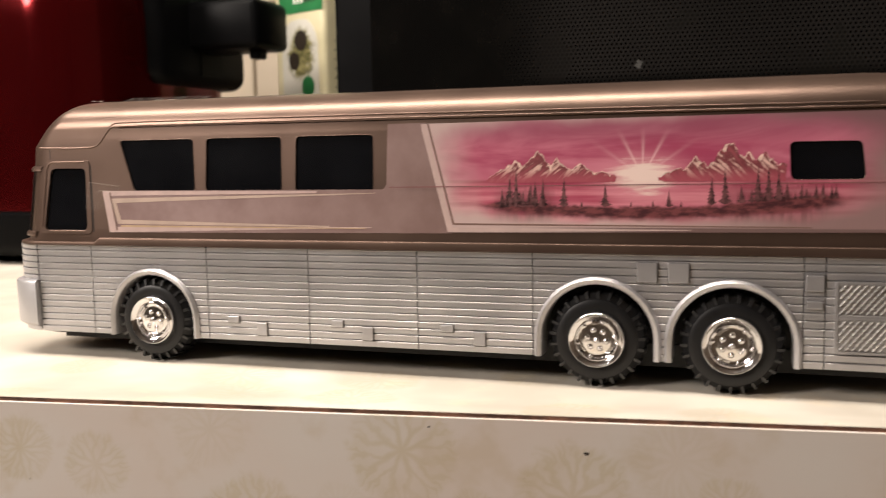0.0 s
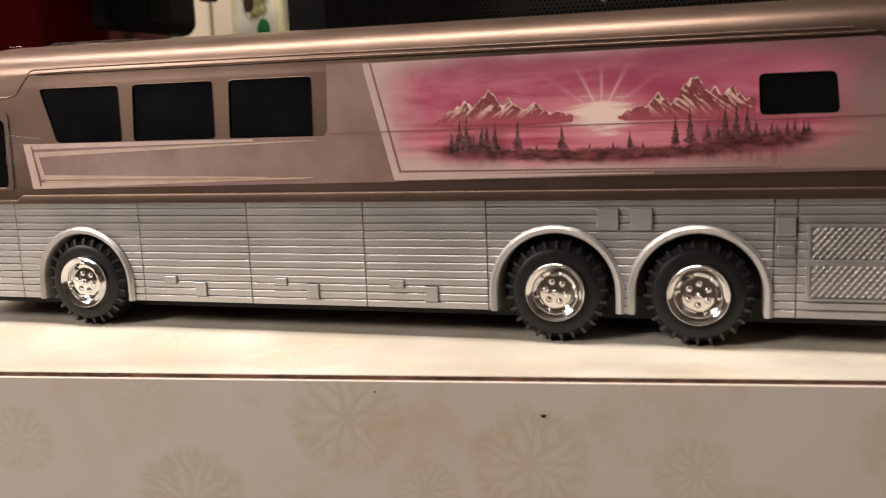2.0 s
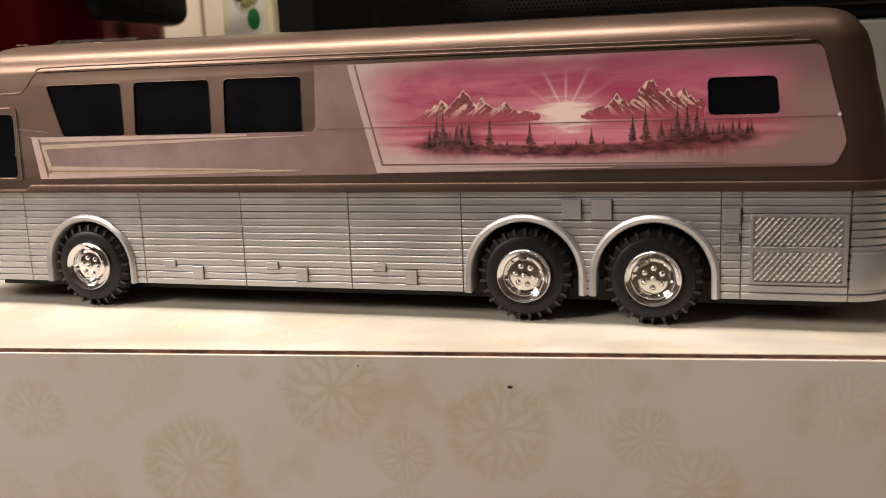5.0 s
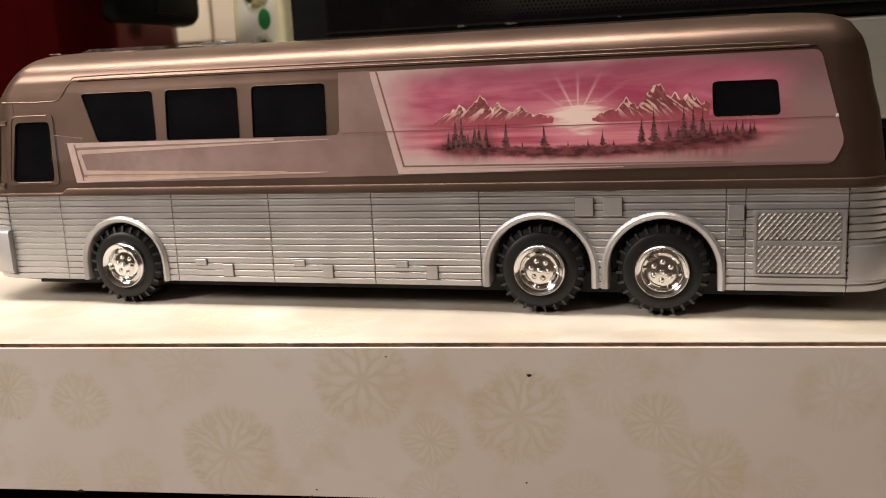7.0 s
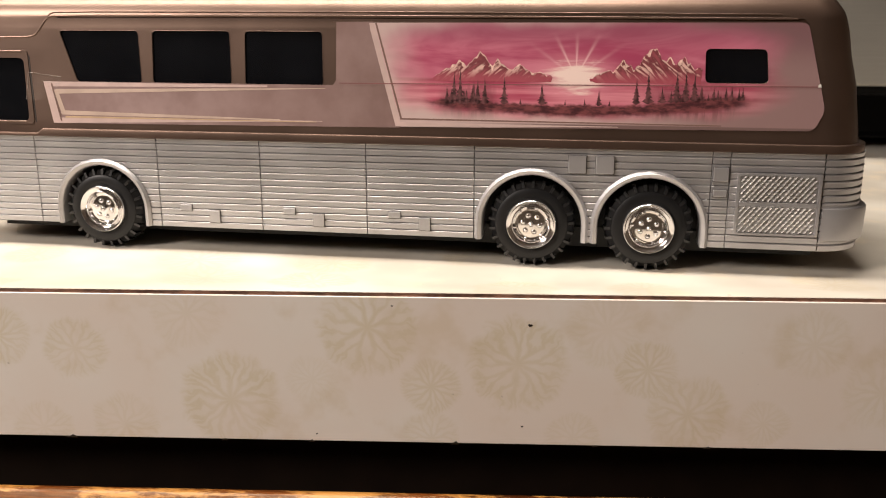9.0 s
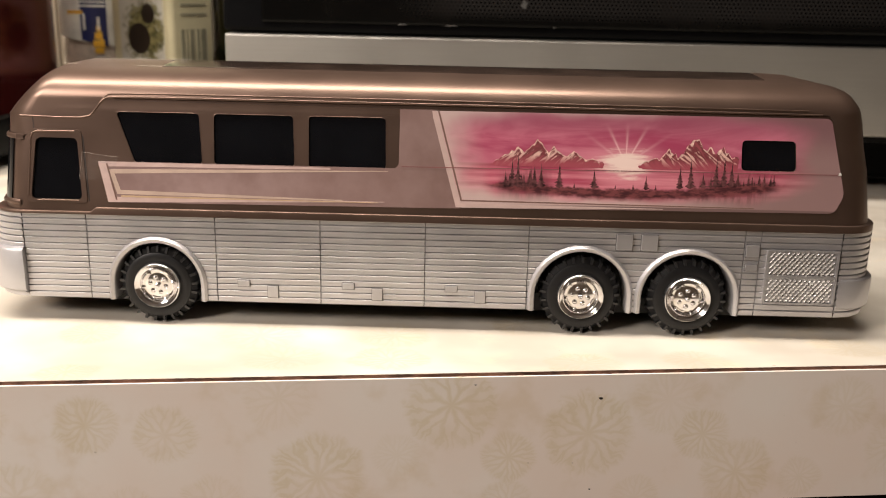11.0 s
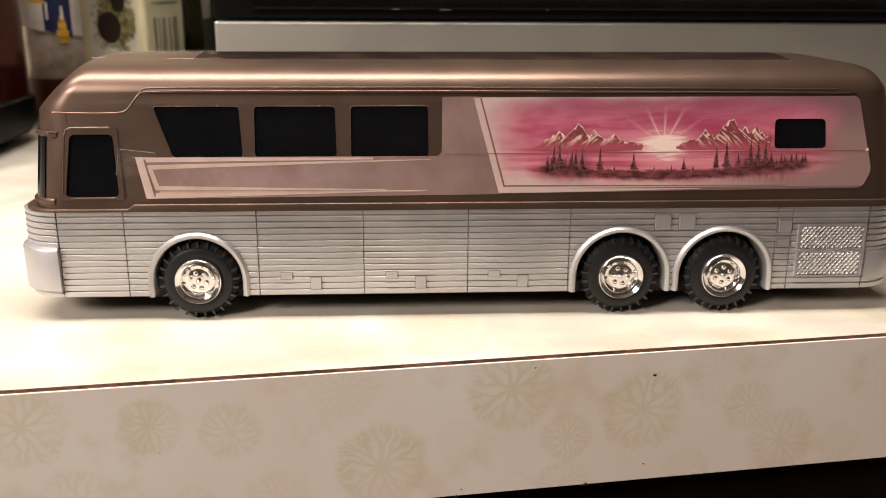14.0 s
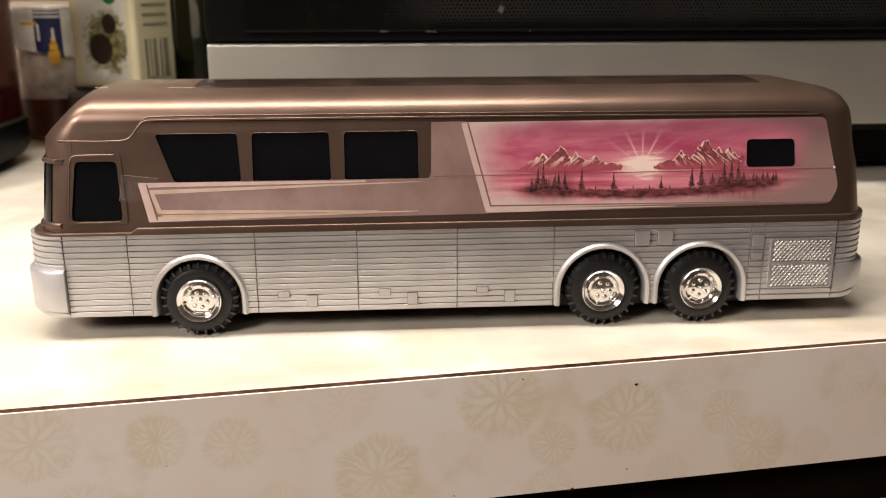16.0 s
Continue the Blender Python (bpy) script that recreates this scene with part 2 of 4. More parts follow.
def flower_mask(t, u, v, cu, cv, radius, spin, wobble):
    """A printed flower head of forking rays round (cu, cv)."""
    x = t.math("DIVIDE", t.math("SUBTRACT", u, cu), radius)
    y = t.math("DIVIDE", t.math("SUBTRACT", v, cv), radius)
    r = t.math("SQRT", t.math("ADD", t.math("MULTIPLY", x, x), t.math("MULTIPLY", y, y)))
    a = t.math("ADD", t.math("ARCTAN2", y, x), t.math("MULTIPLY_ADD", wobble, 0.9, spin))
    # each of n main veins forks twice on its way out
    n = 8 + int(10 * abs(spin)) % 3
    p = t.math("ABSOLUTE", t.math("WRAP", a, math.pi / n, -math.pi / n))
    p = t.math("ABSOLUTE", t.math("SUBTRACT", p, t.step(r, 0.22, 0.62, 0.0, math.pi / n * 0.52)))
    p = t.math("ABSOLUTE", t.math("SUBTRACT", p, t.step(r, 0.50, 0.95, 0.0, math.pi / n * 0.27)))
    vein = t.step(t.math("MULTIPLY", p, r), 0.0, 0.095, 1.0, 0.0)
    rim = t.math("ADD", r, t.math("MULTIPLY", t.math("SUBTRACT", wobble, 0.5), 0.55))
    vein = t.math("MULTIPLY", vein, t.step(rim, 0.82, 1.06, 1.0, 0.0))
    fill = t.math("MULTIPLY", t.step(rim, 0.82, 1.02, 1.0, 0.0), t.step(r, 0.1, 0.95, 0.12, 0.50))
    return t.math("MAXIMUM", vein, fill)


def laminate(name, flowers, across, shade, tint, sheen, rough, print_tone=(0.63, 0.52, 0.28)):
    """Cream laminate with a print of pale flower heads; flowers: (u, v, radius, strength)."""
    t = Tree(name)
    axes = t.xyz()
    u, v = axes[0], axes[across]
    wobble = t.noise(160, 3)
    mask = None
    for k, (cu, cv, radius, strength) in enumerate(flowers):
        one = t.math("MULTIPLY", flower_mask(t, u, v, cu, cv, radius, 0.7 * k, wobble), strength)
        mask = one if mask is None else t.math("MAXIMUM", mask, one)
    big, fine = t.noise(18, 3), t.noise(900, 2)
    base = t.mix(t.step(big, 0.35, 0.68), shade, tint)
    base = t.mix(t.step(t.noise(45, 4, 0.6), 0.52, 0.72, 0.0, 0.4), base, (0.70, 0.57, 0.40))
    col = t.mix(t.math("MULTIPLY", t.math("MULTIPLY", mask, t.step(t.noise(70, 3), 0.3, 0.6, 0.45, 1.0)), 0.42), base, print_tone)
    speck = t.step(t.noise(420, 1), 0.80, 0.84)
    col = t.mix(t.math("MULTIPLY", speck, 0.35), col, (0.25, 0.18, 0.11))
    t.set(Base_Color=col, Roughness=t.math("ADD", rough, t.math("MULTIPLY", big, 0.16)), Specular_IOR_Level=sheen)
    t.bump(fine, 0.06, 0.0002)
    return t.mat


FACE_FLOWERS = [(0.1034, -0.0075, 0.0150, 1.0), (0.1461, -0.0180, 0.0148, 1.0), (0.1214, -0.0252, 0.0090, 0.8), (0.1825, -0.0190, 0.0092, 0.9),
                (0.1945, -0.0325, 0.0122, 0.8), (0.2160, -0.0350, 0.0075, 0.5), (0.0635, -0.0302, 0.0150, 1.0), (0.0187, -0.0150, 0.0096, 0.8),
                (-0.0034, -0.0114, 0.0098, 0.8), (-0.0379, -0.0088, 0.0133, 0.8), (0.0521, -0.0040, 0.0110, 0.4), (0.1708, -0.0072, 0.0120, 0.4),
                (0.0870, -0.0235, 0.0078, 0.3), (0.1621, -0.0405, 0.0083, 0.5), (0.2279, -0.0111, 0.0110, 0.4), (-0.0250, -0.0340, 0.0120, 0.6), (0.0315, -0.0385, 0.0100, 0.6), (0.1215, -0.0415, 0.0090, 0.5), (0.0070, -0.0400, 0.0090, 0.5), (0.2480, -0.0250, 0.0120, 0.5)]
rng = random.Random(4)
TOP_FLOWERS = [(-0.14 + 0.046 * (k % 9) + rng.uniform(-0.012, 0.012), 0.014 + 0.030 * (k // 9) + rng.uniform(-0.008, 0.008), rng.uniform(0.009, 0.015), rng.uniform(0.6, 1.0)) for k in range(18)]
# one laminate: lamp brightness is offset in colour, edge paler, top darker
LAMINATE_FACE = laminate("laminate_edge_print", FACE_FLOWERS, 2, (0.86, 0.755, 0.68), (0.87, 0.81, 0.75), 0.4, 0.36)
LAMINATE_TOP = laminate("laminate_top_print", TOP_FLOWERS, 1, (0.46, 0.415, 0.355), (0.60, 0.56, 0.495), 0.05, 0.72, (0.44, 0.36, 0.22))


def varnished_wood():
    t = Tree("varnished_wood")
    grain = t.noise(60, 6, 0.7, stretch=(0.22, 2, 5), distort=0.8)
    fine = t.noise(420, 4, 0.65, stretch=(0.12, 1, 3))
    gold_glint = t.noise(130, 5, 0.7, stretch=(0.35, 1, 1))
    col = t.mix(t.step(grain, 0.3, 0.7), (0.060, 0.018, 0.006), (0.30, 0.105, 0.028))
    col = t.mix(t.math("MULTIPLY", t.step(fine, 0.48, 0.72), 0.6), col, (0.035, 0.012, 0.005))
    # broken golden highlights of the varnish, painted into the base colour
    col = t.mix(t.step(gold_glint, 0.47, 0.60, 0.0, 0.75), col, (0.66, 0.38, 0.13))
    t.set(Base_Color=col, Roughness=t.step(gold_glint, 0.35, 0.7, 0.30, 0.55), Coat_Weight=0.8, Coat_Roughness=t.step(gold_glint, 0.35, 0.6, 0.12, 0.34), Coat_Tint=(1.0, 0.80, 0.48))
    t.bump(t.math("ADD", t.math("MULTIPLY", fine, 0.5), gold_glint), 0.75, 0.0012)
    return t.mat


WOOD = varnished_wood()

# ---- room ----


def slab(name, lo, hi, mat, label):
    return tagged(part(name, boxes((lo, hi)), mat), label, name.split("_")[0], kind="structure")


slab("floor", (-1.6, -2.3, -0.97), (1.9, 0.62, -0.92), TILE, "beige kitchen floor far below the counter")
slab("ceiling", (-1.6, -2.3, 1.55), (1.9, 0.62, 1.60), PLASTER, "plain painted kitchen ceiling over the counter")
slab("wall_north", (-1.6, 0.62, -0.97), (1.9, 0.68, 1.6), PLASTER, "painted kitchen wall behind the counter")
slab("wall_south", (-1.6, -2.36, -0.97), (1.9, -2.3, 1.6), PLASTER, "plain painted wall closing the kitchen")
slab("wall_west", (-1.66, -2.36, -0.97), (-1.6, 0.68, 1.6), PLASTER, "plain painted wall closing the kitchen")
slab("wall_east", (1.9, -2.36, -0.97), (1.96, 0.68, 1.6), PLASTER, "plain painted wall closing the kitchen")

backsplash = tagged(part("backsplash", boxes(((-1.2, 0.606, 0.0), (1.2, 0.618, 0.62))), PLASTER), "beige tiled backsplash along the kitchen wall", "backsplash", kind="structure")
tile_me = None
for row in range(4):
    for col in range(8):
        x0, z0 = -0.62 + col * 0.108, 0.004 + row * 0.108
        if tile_me is None:
            bm = boxes(((0, 0.600, 0), (0.105, 0.607, 0.105), 0.0015, 1))
            tile_me = bpy.data.meshes.new("tile")
            bm.to_mesh(tile_me)
            bm.free()
        ob = part("tile", tile_me, TILE, backsplash)
        ob.location = (x0, 0, z0)

# ---- counter: laminate top with a raised front lip, edge strip, cabinet below ----
counter = thing("countertop", (0.1, 0.2, 0), "cream laminate kitchen countertop printed with pale flower heads", "countertop", kind="structure")
LIP = [(0.0002, 0.0027), (0.0005, 0.0029), (0.0012, 0.0030), (0.004, 0.0028), (0.009, 0.0020), (0.015, 0.0009), (0.022, 0.0002), (0.030, 0.0)]
prof = LIP + [(0.9, 0.0), (0.9, -0.02), (0.0062, -0.02), (0.0062, 0.0008), (0.0049, 0.0024)]
k = len(prof)
# the back edge follows the wall
back = lambda u: (0.604 - EDGE0[1] - u * math.sin(radians(TURN))) / math.cos(radians(TURN))
verts = [(x, min(y, back(x)), z) for x in (-1.15, 1.15) for y, z in prof]
faces = [(i, (i + 1) % k, k + (i + 1) % k, k + i) for i in range(k)] + [tuple(range(k)), tuple(range(k, 2 * k))]
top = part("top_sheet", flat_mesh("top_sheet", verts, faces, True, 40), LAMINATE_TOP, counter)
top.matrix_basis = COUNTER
core = part("core_line", boxes(((-1.15, 0.0001, 0.0010), (1.15, 0.0048, 0.0025))), KRAFT, counter, "dark brown laminate joint line")
core.matrix_basis = COUNTER
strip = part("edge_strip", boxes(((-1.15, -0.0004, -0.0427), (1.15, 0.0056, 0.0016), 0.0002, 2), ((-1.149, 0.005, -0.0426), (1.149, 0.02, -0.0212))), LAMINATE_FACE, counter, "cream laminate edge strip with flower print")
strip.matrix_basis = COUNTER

cabinet = thing("base_cabinet", (0.1, 0.2, -0.92), "varnished brown wooden base cabinet under the counter", "cabinet")
ob = part("carcass", boxes(((-1.1, 0.016, -0.91), (1.1, 0.50, -0.0425))), SHADED_WOOD, cabinet)
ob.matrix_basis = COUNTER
ob = part("drawer_front", boxes(((-0.62, -0.010, -0.22), (0.66, -0.0032, -0.0562), 0.0033, 6), ((-0.60, -0.0035, -0.20), (0.64, 0.017, -0.085))), WOOD, cabinet, "varnished grained wooden drawer front")
ob.matrix_basis = COUNTER
ob = part("cabinet_door", boxes(((-0.62, -0.007, -0.88), (0.66, 0.016, -0.235), 0.003, 3)), WOOD, cabinet, "varnished wooden cabinet door")
ob.matrix_basis = COUNTER

# ---- microwave oven ----
microwave = thing("microwave_oven", (0.2, 0.38, 0.0), "stainless steel microwave oven with a black glass door", "microwave oven")
MY = 0.226
part("housing", boxes(((-0.034, MY + 0.012, 0.034), (0.486, MY + 0.365, 0.30), 0.006, 3)), BLACK, microwave)
part("base_tray", boxes(((-0.030, MY + 0.055, 0.006), (0.482, MY + 0.36, 0.036), 0.004, 2)), BLACK, microwave)
part("steel_panel", boxes(((-0.034, MY, 0.040), (0.486, MY + 0.014, 0.0895), 0.0015, 2)), STEEL, microwave, "brushed stainless steel lower panel")
part("door_frame", boxes(((-0.034, MY - 0.002, 0.0905), (0.486, MY + 0.014, 0.298), 0.0025, 2)), BLACK, microwave, "black plastic door frame")
part("door_glass", boxes(((-0.012, MY - 0.004, 0.0955), (0.40, MY, 0.285), 0.0015, 2)), DOOR_GLASS, microwave, "glossy black door glass")
for fx in (-0.005, 0.455):
    for fy in (MY + 0.07, MY + 0.33):
        part("foot", flat_mesh("foot", *lathe([(0.0, 0.0), (0.012, 0.0), (0.013, 0.002), (0.011, 0.008), (0.0, 0.008)], 16, "z", (fx + 0.02, fy, 0))), BLACK, microwave)

# ---- toaster ----
toaster = thing("toaster", (-0.33, 0.30, 0.0), "red enamelled toaster with a black base and lever", "toaster")
shell_rings = [(0.034, 0.0), (0.150, 0.0), (0.170, 0.001), (0.184, 0.005), (0.195, 0.012), (0.203, 0.022), (0.208, 0.036), (0.210, 0.055)]
part("body", flat_mesh("body", *loft([(z, ring(-0.47 + d, -0.189 - d, 0.205 + d, 0.388 - d, max(0.042 - 0.5 * d, 0.01), 10)) for z, d in shell_rings]), True, 40), RED, toaster)
part("base", flat_mesh("base", *loft([(z, ring(-0.472 + d, -0.187 - d, 0.203 + d, 0.390 - d, 0.042, 10)) for z, d in ((0.005, 0.010), (0.008, 0.004), (0.014, 0.0), (0.032, 0.0), (0.0345, 0.003))]), True, 40), BLACK, toaster, "black plastic base")
panel = part("end_panel", boxes(((-0.210, 0.268, 0.114), (-0.180, 0.384, 0.205), 0.011, 5)), BLACK, toaster, "black plastic end panel", smooth=40)
part("slot", boxes(((-0.1805, 0.318, 0.122), (-0.1795, 0.345, 0.198))), BLACK, panel)
part("lever", boxes(((-0.196, 0.305, 0.1385), (-0.128, 0.352, 0.172), 0.005, 3), ((-0.142, 0.318, 0.132), (-0.134, 0.330, 0.142), 0.001, 1)), BLACK, toaster, "black push-down lever", smooth=40)
for fx in (-0.44, -0.225):
    for fy in (0.235, 0.355):
        part("foot", flat_mesh("foot", *lathe([(0.0, 0.0), (0.008, 0.0), (0.009, 0.002), (0.008, 0.006), (0.0, 0.006)], 14, "z", (fx, fy, 0))), BLACK, toaster)

# ---- tin and bottles ----
tin = thing("oil_tin", (-0.112, 0.42, 0.047), "cream olive oil tin with an olive picture", "tin")
TM = Matrix.Translation((-0.115, 0.383, 0)) @ pose(0, 0, 0, 0, 0, -22)
TF, TS = 0.057, 0.050


def tin_part(name, me, mat, label="", parent=None):
    ob = part(name, me, mat, parent or tin, label)
    if not parent:
        ob.matrix_basis = TM
    return ob


RISE = 0.047
shell = tin_part("body", boxes(((-TF, 0.0, RISE), (0.0, TS, 0.27), 0.004, 3)), CREAM)
tin_part("bottom_rim", boxes(((-TF - 0.0008, -0.0008, RISE), (0.0008, TS + 0.0008, RISE + 0.003), 0.001, 2)), STEEL, "", shell)
front_y, side_x = -0.0003, 0.0003


def on_front(outline, lift=0.0):
    return flat_mesh("print", *prism([(x, z - 0.013) for x, z in outline], 0.0004, lambda x, z: front_y - lift))


label_me = on_front(rounded([(-0.048, 0.066), (-0.007, 0.066), (-0.007, 0.166), (-0.016, 0.181), (-0.040, 0.181), (-0.048, 0.166)], 0.008))


def leaf_print():
    """A loose olive wash that thins out to the white of the label."""
    t = Tree("olive_leaf_print")
    ax = t.xyz()
    x, z = ax[0], ax[2]
    mask = None
    for cx, cz, rx, rz in ((-0.025, 0.082, 0.021, 0.026), (-0.026, 0.141, 0.016, 0.022)):
        u = t.math("DIVIDE", t.math("SUBTRACT", x, cx), rx)
        v = t.math("DIVIDE", t.math("SUBTRACT", z, cz), rz)
        near = t.math("SUBTRACT", 1.0, t.math("ADD", t.math("MULTIPLY", u, u), t.math("MULTIPLY", v, v)))
        mask = near if mask is None else t.math("MAXIMUM", mask, near)
    leaf = t.math("ADD", t.math("MULTIPLY", mask, 0.45), t.noise(150, 4, 0.6, distort=1.2))
    tone = t.mix(t.step(t.noise(230, 4, 0.6, distort=0.8), 0.35, 0.65), (0.085, 0.080, 0.028), (0.30, 0.27, 0.12))
    col = t.mix(t.step(leaf, 0.50, 0.78), (0.62, 0.60, 0.54), tone)
    t.set(Base_Color=col, Roughness=0.45)
    return t.mat


tin_part("label", label_me, leaf_print(), "white arched label with olive leaves", shell)
tin_part("green_field", on_front([(-0.050, 0.186), (-0.001, 0.186), (-0.001, 0.225), (-0.050, 0.225)], 0.0001), PRINT_GREEN, "green printed field", shell)
for cx, cz, rx, rz, mat in ((-0.030, 0.090, 0.0100, 0.0112, PRINT_DARK), (-0.021, 0.108, 0.006, 0.0072, PRINT_DARK), (-0.034, 0.150, 0.006, 0.0068, PRINT_DARK), (-0.026, 0.165, 0.0072, 0.0078, PRINT_DARK), (-0.019, 0.130, 0.007, 0.008, PRINT_GREEN), (-0.031, 0.072, 0.006, 0.0035, PRINT_WHITE)):
    tin_part("olive_print", on_front([(cx + rx * math.cos(a), cz + rz * math.sin(a)) for a in [2 * math.pi * i / 20 for i in range(20)]], 0.0002), mat, "", shell)
for k in range(6):
    tin_part("lettering_bar", on_front([(-0.033 + 0.0042 * k, 0.193), (-0.0305 + 0.0042 * k, 0.193), (-0.0305 + 0.0042 * k, 0.203), (-0.033 + 0.0042 * k, 0.203)], 0.0003), PRINT_WHITE if k < 3 else PRINT_DARK, "", shell)


def on_side(y0, y1, z0, z1, mat, name):
    tin_part(name, boxes(((side_x - 0.0003, y0, z0), (side_x + 0.0002, y1, z1))), mat, "", shell)


for k in range(9):
    on_side(0.010, 0.040, 0.094 + 0.0070 * k, 0.0955 + 0.0070 * k, PRINT_GREY, "text_bar")
for k, (a, w) in enumerate(((0.010, 0.004), (0.016, 0.002), (0.020, 0.005), (0.028, 0.003), (0.033, 0.006))):
    on_side(a, a + w, 0.056, 0.084, PRINT_GREY, "text_bar")

tagged(part("storage_box", boxes(((-0.168, 0.3815, 0.0), (-0.046, 0.575, 0.0468), 0.003, 2)), plain("dark_brown_box_wood", (0.018, 0.009, 0.006), 0.45), None), "dark brown wooden box under the oil tin", "box")

bottle = thing("glass_bottle", (-0.088, 0.480, 0.0468), "dark green glass bottle standing beside the tin", "bottle")
part("body", flat_mesh("body", *lathe([(0.0, 0.0), (0.022, 0.0), (0.0245, 0.004), (0.0245, 0.17), (0.018, 0.195), (0.0115, 0.215), (0.011, 0.26), (0.0, 0.26)], 32, "z", (-0.088, 0.480, 0.0468)), True, 40), BOTTLE_GREEN, bottle)
part("bottle_cap", flat_mesh("bottle_cap", *lathe([(0.0118, 0.235), (0.013, 0.236), (0.013, 0.268), (0.0, 0.269)], 24, "z", (-0.088, 0.480, 0.0468)), True, 40), PRINT_DARK, bottle)

jar = thing("sauce_bottle", (-0.210, 0.478, 0.0), "clear plastic sauce bottle with a blue and yellow label", "bottle")
JX, JY = -0.2095, 0.478
part("body", flat_mesh("body", *lathe([(0.0, 0.0), (0.0218, 0.0), (0.0271, 0.004), (0.0275, 0.030), (0.0250, 0.046), (0.0262, 0.060), (0.0250, 0.072), (0.0271, 0.080), (0.0269, 0.100), (0.0240, 0.106), (0.0, 0.108)], 36, "z", (JX, JY, 0)), True, 40), CLEAR_PET, jar)
part("sauce", flat_mesh("sauce", *lathe([(0.0, 0.003), (0.0274, 0.004), (0.0278, 0.026), (0.0274, 0.034)], 36, "z", (JX, JY, 0)), True, 40), SAUCE, jar, "red-brown sauce in the bottom")


def wrap(name, a0, a1, z0, z1, r, mat, slant=0.0):
    n = 14
    verts, faces = [], []
    for i in range(n + 1):
        a = radians(a0 + (a1 - a0) * i / n)
        for z in (z0 + slant * (1 - i / n), z1):
            verts.append((JX + r * math.cos(a), JY + r * math.sin(a), z))
    for i in range(n):
        faces.append((2 * i, 2 * i + 2, 2 * i + 3, 2 * i + 1))
    ob = part(name, flat_mesh(name, verts, faces, True), mat, jar)
    return ob


wrap("label", -185, -25, 0.066, 0.1045, 0.0278, PRINT_WHITE, 0.012)
wrap("label_field", -92, -50, 0.066, 0.104, 0.0280, PRINT_BLUE, 0.006)
for a0, a1, z0, z1 in ((-74, -56, 0.066, 0.072), (-71, -59, 0.072, 0.078), (-72, -58, 0.061, 0.066), (-68, -61, 0.078, 0.083)):
    wrap("label_flower", a0, a1, z0, z1, 0.0283, PRINT_YELLOW, 0.001)
wrap("label_petal", -88, -84, 0.080, 0.093, 0.0283, PRINT_WHITE)
wrap("label_petal", -66, -62, 0.080, 0.090, 0.0283, PRINT_WHITE)
wrap("label_band", -116, -88, 0.0925, 0.0950, 0.0283, PRINT_YELLOW)
wrap("text_bar", -114, -52, 0.0980, 0.0994, 0.0283, PRINT_WHITE)
wrap("text_bar", -108, -52, 0.1012, 0.1024, 0.0283, PRINT_WHITE)

# ---- toy bus ----
W = 0.071
bus = thing("toy_bus", (0.095, 0.033, 0.0), "bronze and silver toy coach bus with a pink sunset mural", "toy bus")


def side(x, z):
    """The y of the upper body's side at height z."""
    return -0.0006 + (z - 0.042) * 0.085


UPPER = [(0.0390, -0.0528, 0.2419, -0.0006, 0.011), (0.042, -0.0523, 0.2414, None, 0.011), (0.058, -0.0508, 0.2394, None, 0.011), (0.066, -0.0500, 0.2374, None, 0.011),
         (0.0705, -0.0496, 0.2366, None, 0.0105), (0.0735, -0.0470, 0.2358, None, 0.0095), (0.0762, -0.0442, 0.2348, None, 0.0085), (0.0770, -0.0434, 0.2345, None, 0.0082),
         (0.0785, -0.0418, 0.2338, 0.0028, 0.0078), (0.0805, -0.0397, 0.2323, 0.0038, 0.0072), (0.0821, -0.0381, 0.2312, 0.0054, 0.0066), (0.0835, -0.0366, 0.2295, 0.0079, 0.006),
         (0.0846, -0.0353, 0.2268, 0.0110, 0.0052), (0.0854, -0.0342, 0.2228, 0.0152, 0.0044), (0.0860, -0.0332, 0.2165, 0.0205, 0.0036), (0.0865, -0.0318, 0.2070, 0.0282, 0.0025), (0.0868, -0.0290, 0.1960, 0.0338, 0.001)]
rings = []
for z, xf, xr, yin, r in UPPER:
    y = side(0, z) if yin is None else yin
    rings.append((z, ring(xf, xr, y, W - y, r)))


def carved(me, cutters):
    """The mesh with pockets cut into it."""
    body = new("blank", me)
    for verts, faces in cutters:
        tool = new("cutter", flat_mesh("cutter", verts, faces))
        mod = body.modifiers.new("pocket", "BOOLEAN")
        mod.object, mod.operation, mod.solver = tool, "DIFFERENCE", "EXACT"
    bpy.context.view_layer.update()
    out = bpy.data.meshes.new_from_object(body.evaluated_get(bpy.context.evaluated_depsgraph_get()))
    for mod in list(body.modifiers):
        bpy.data.objects.remove(mod.object)
    bpy.data.objects.remove(body)
    out.name = "upper_body"
    out.polygons.foreach_set("use_smooth", [True] * len(out.polygons))
    out.set_sharp_from_angle(angle=radians(38))
    return out


WINDOWS = [[(-0.0107, 0.0723), (0.0168, 0.0723), (0.0176, 0.0557), (-0.0050, 0.0557)], [(0.0216, 0.0723), (0.0478, 0.0723), (0.0482, 0.0557), (0.0214, 0.0557)], [(0.0528, 0.0723), (0.0782, 0.0723), (0.0784, 0.0554), (0.0527, 0.0554)]]
REAR_WINDOW = [(0.1943, 0.0679), (0.2117, 0.0679), (0.2127, 0.0580), (0.1947, 0.0580)]
DOOR_WINDOW = [(-0.0375, 0.0634), (-0.0238, 0.0634), (-0.0230, 0.0430), (-0.0402, 0.0430)]
POCKETS = [rounded(p, r) for p, r in [(w, 0.0014) for w in WINDOWS] + [(REAR_WINDOW, 0.0016), (DOOR_WINDOW, 0.0018)]]
deep = lambda x, z: side(x, z) - 0.02
cut = [prism(p, 0.0209, deep) for p in POCKETS]
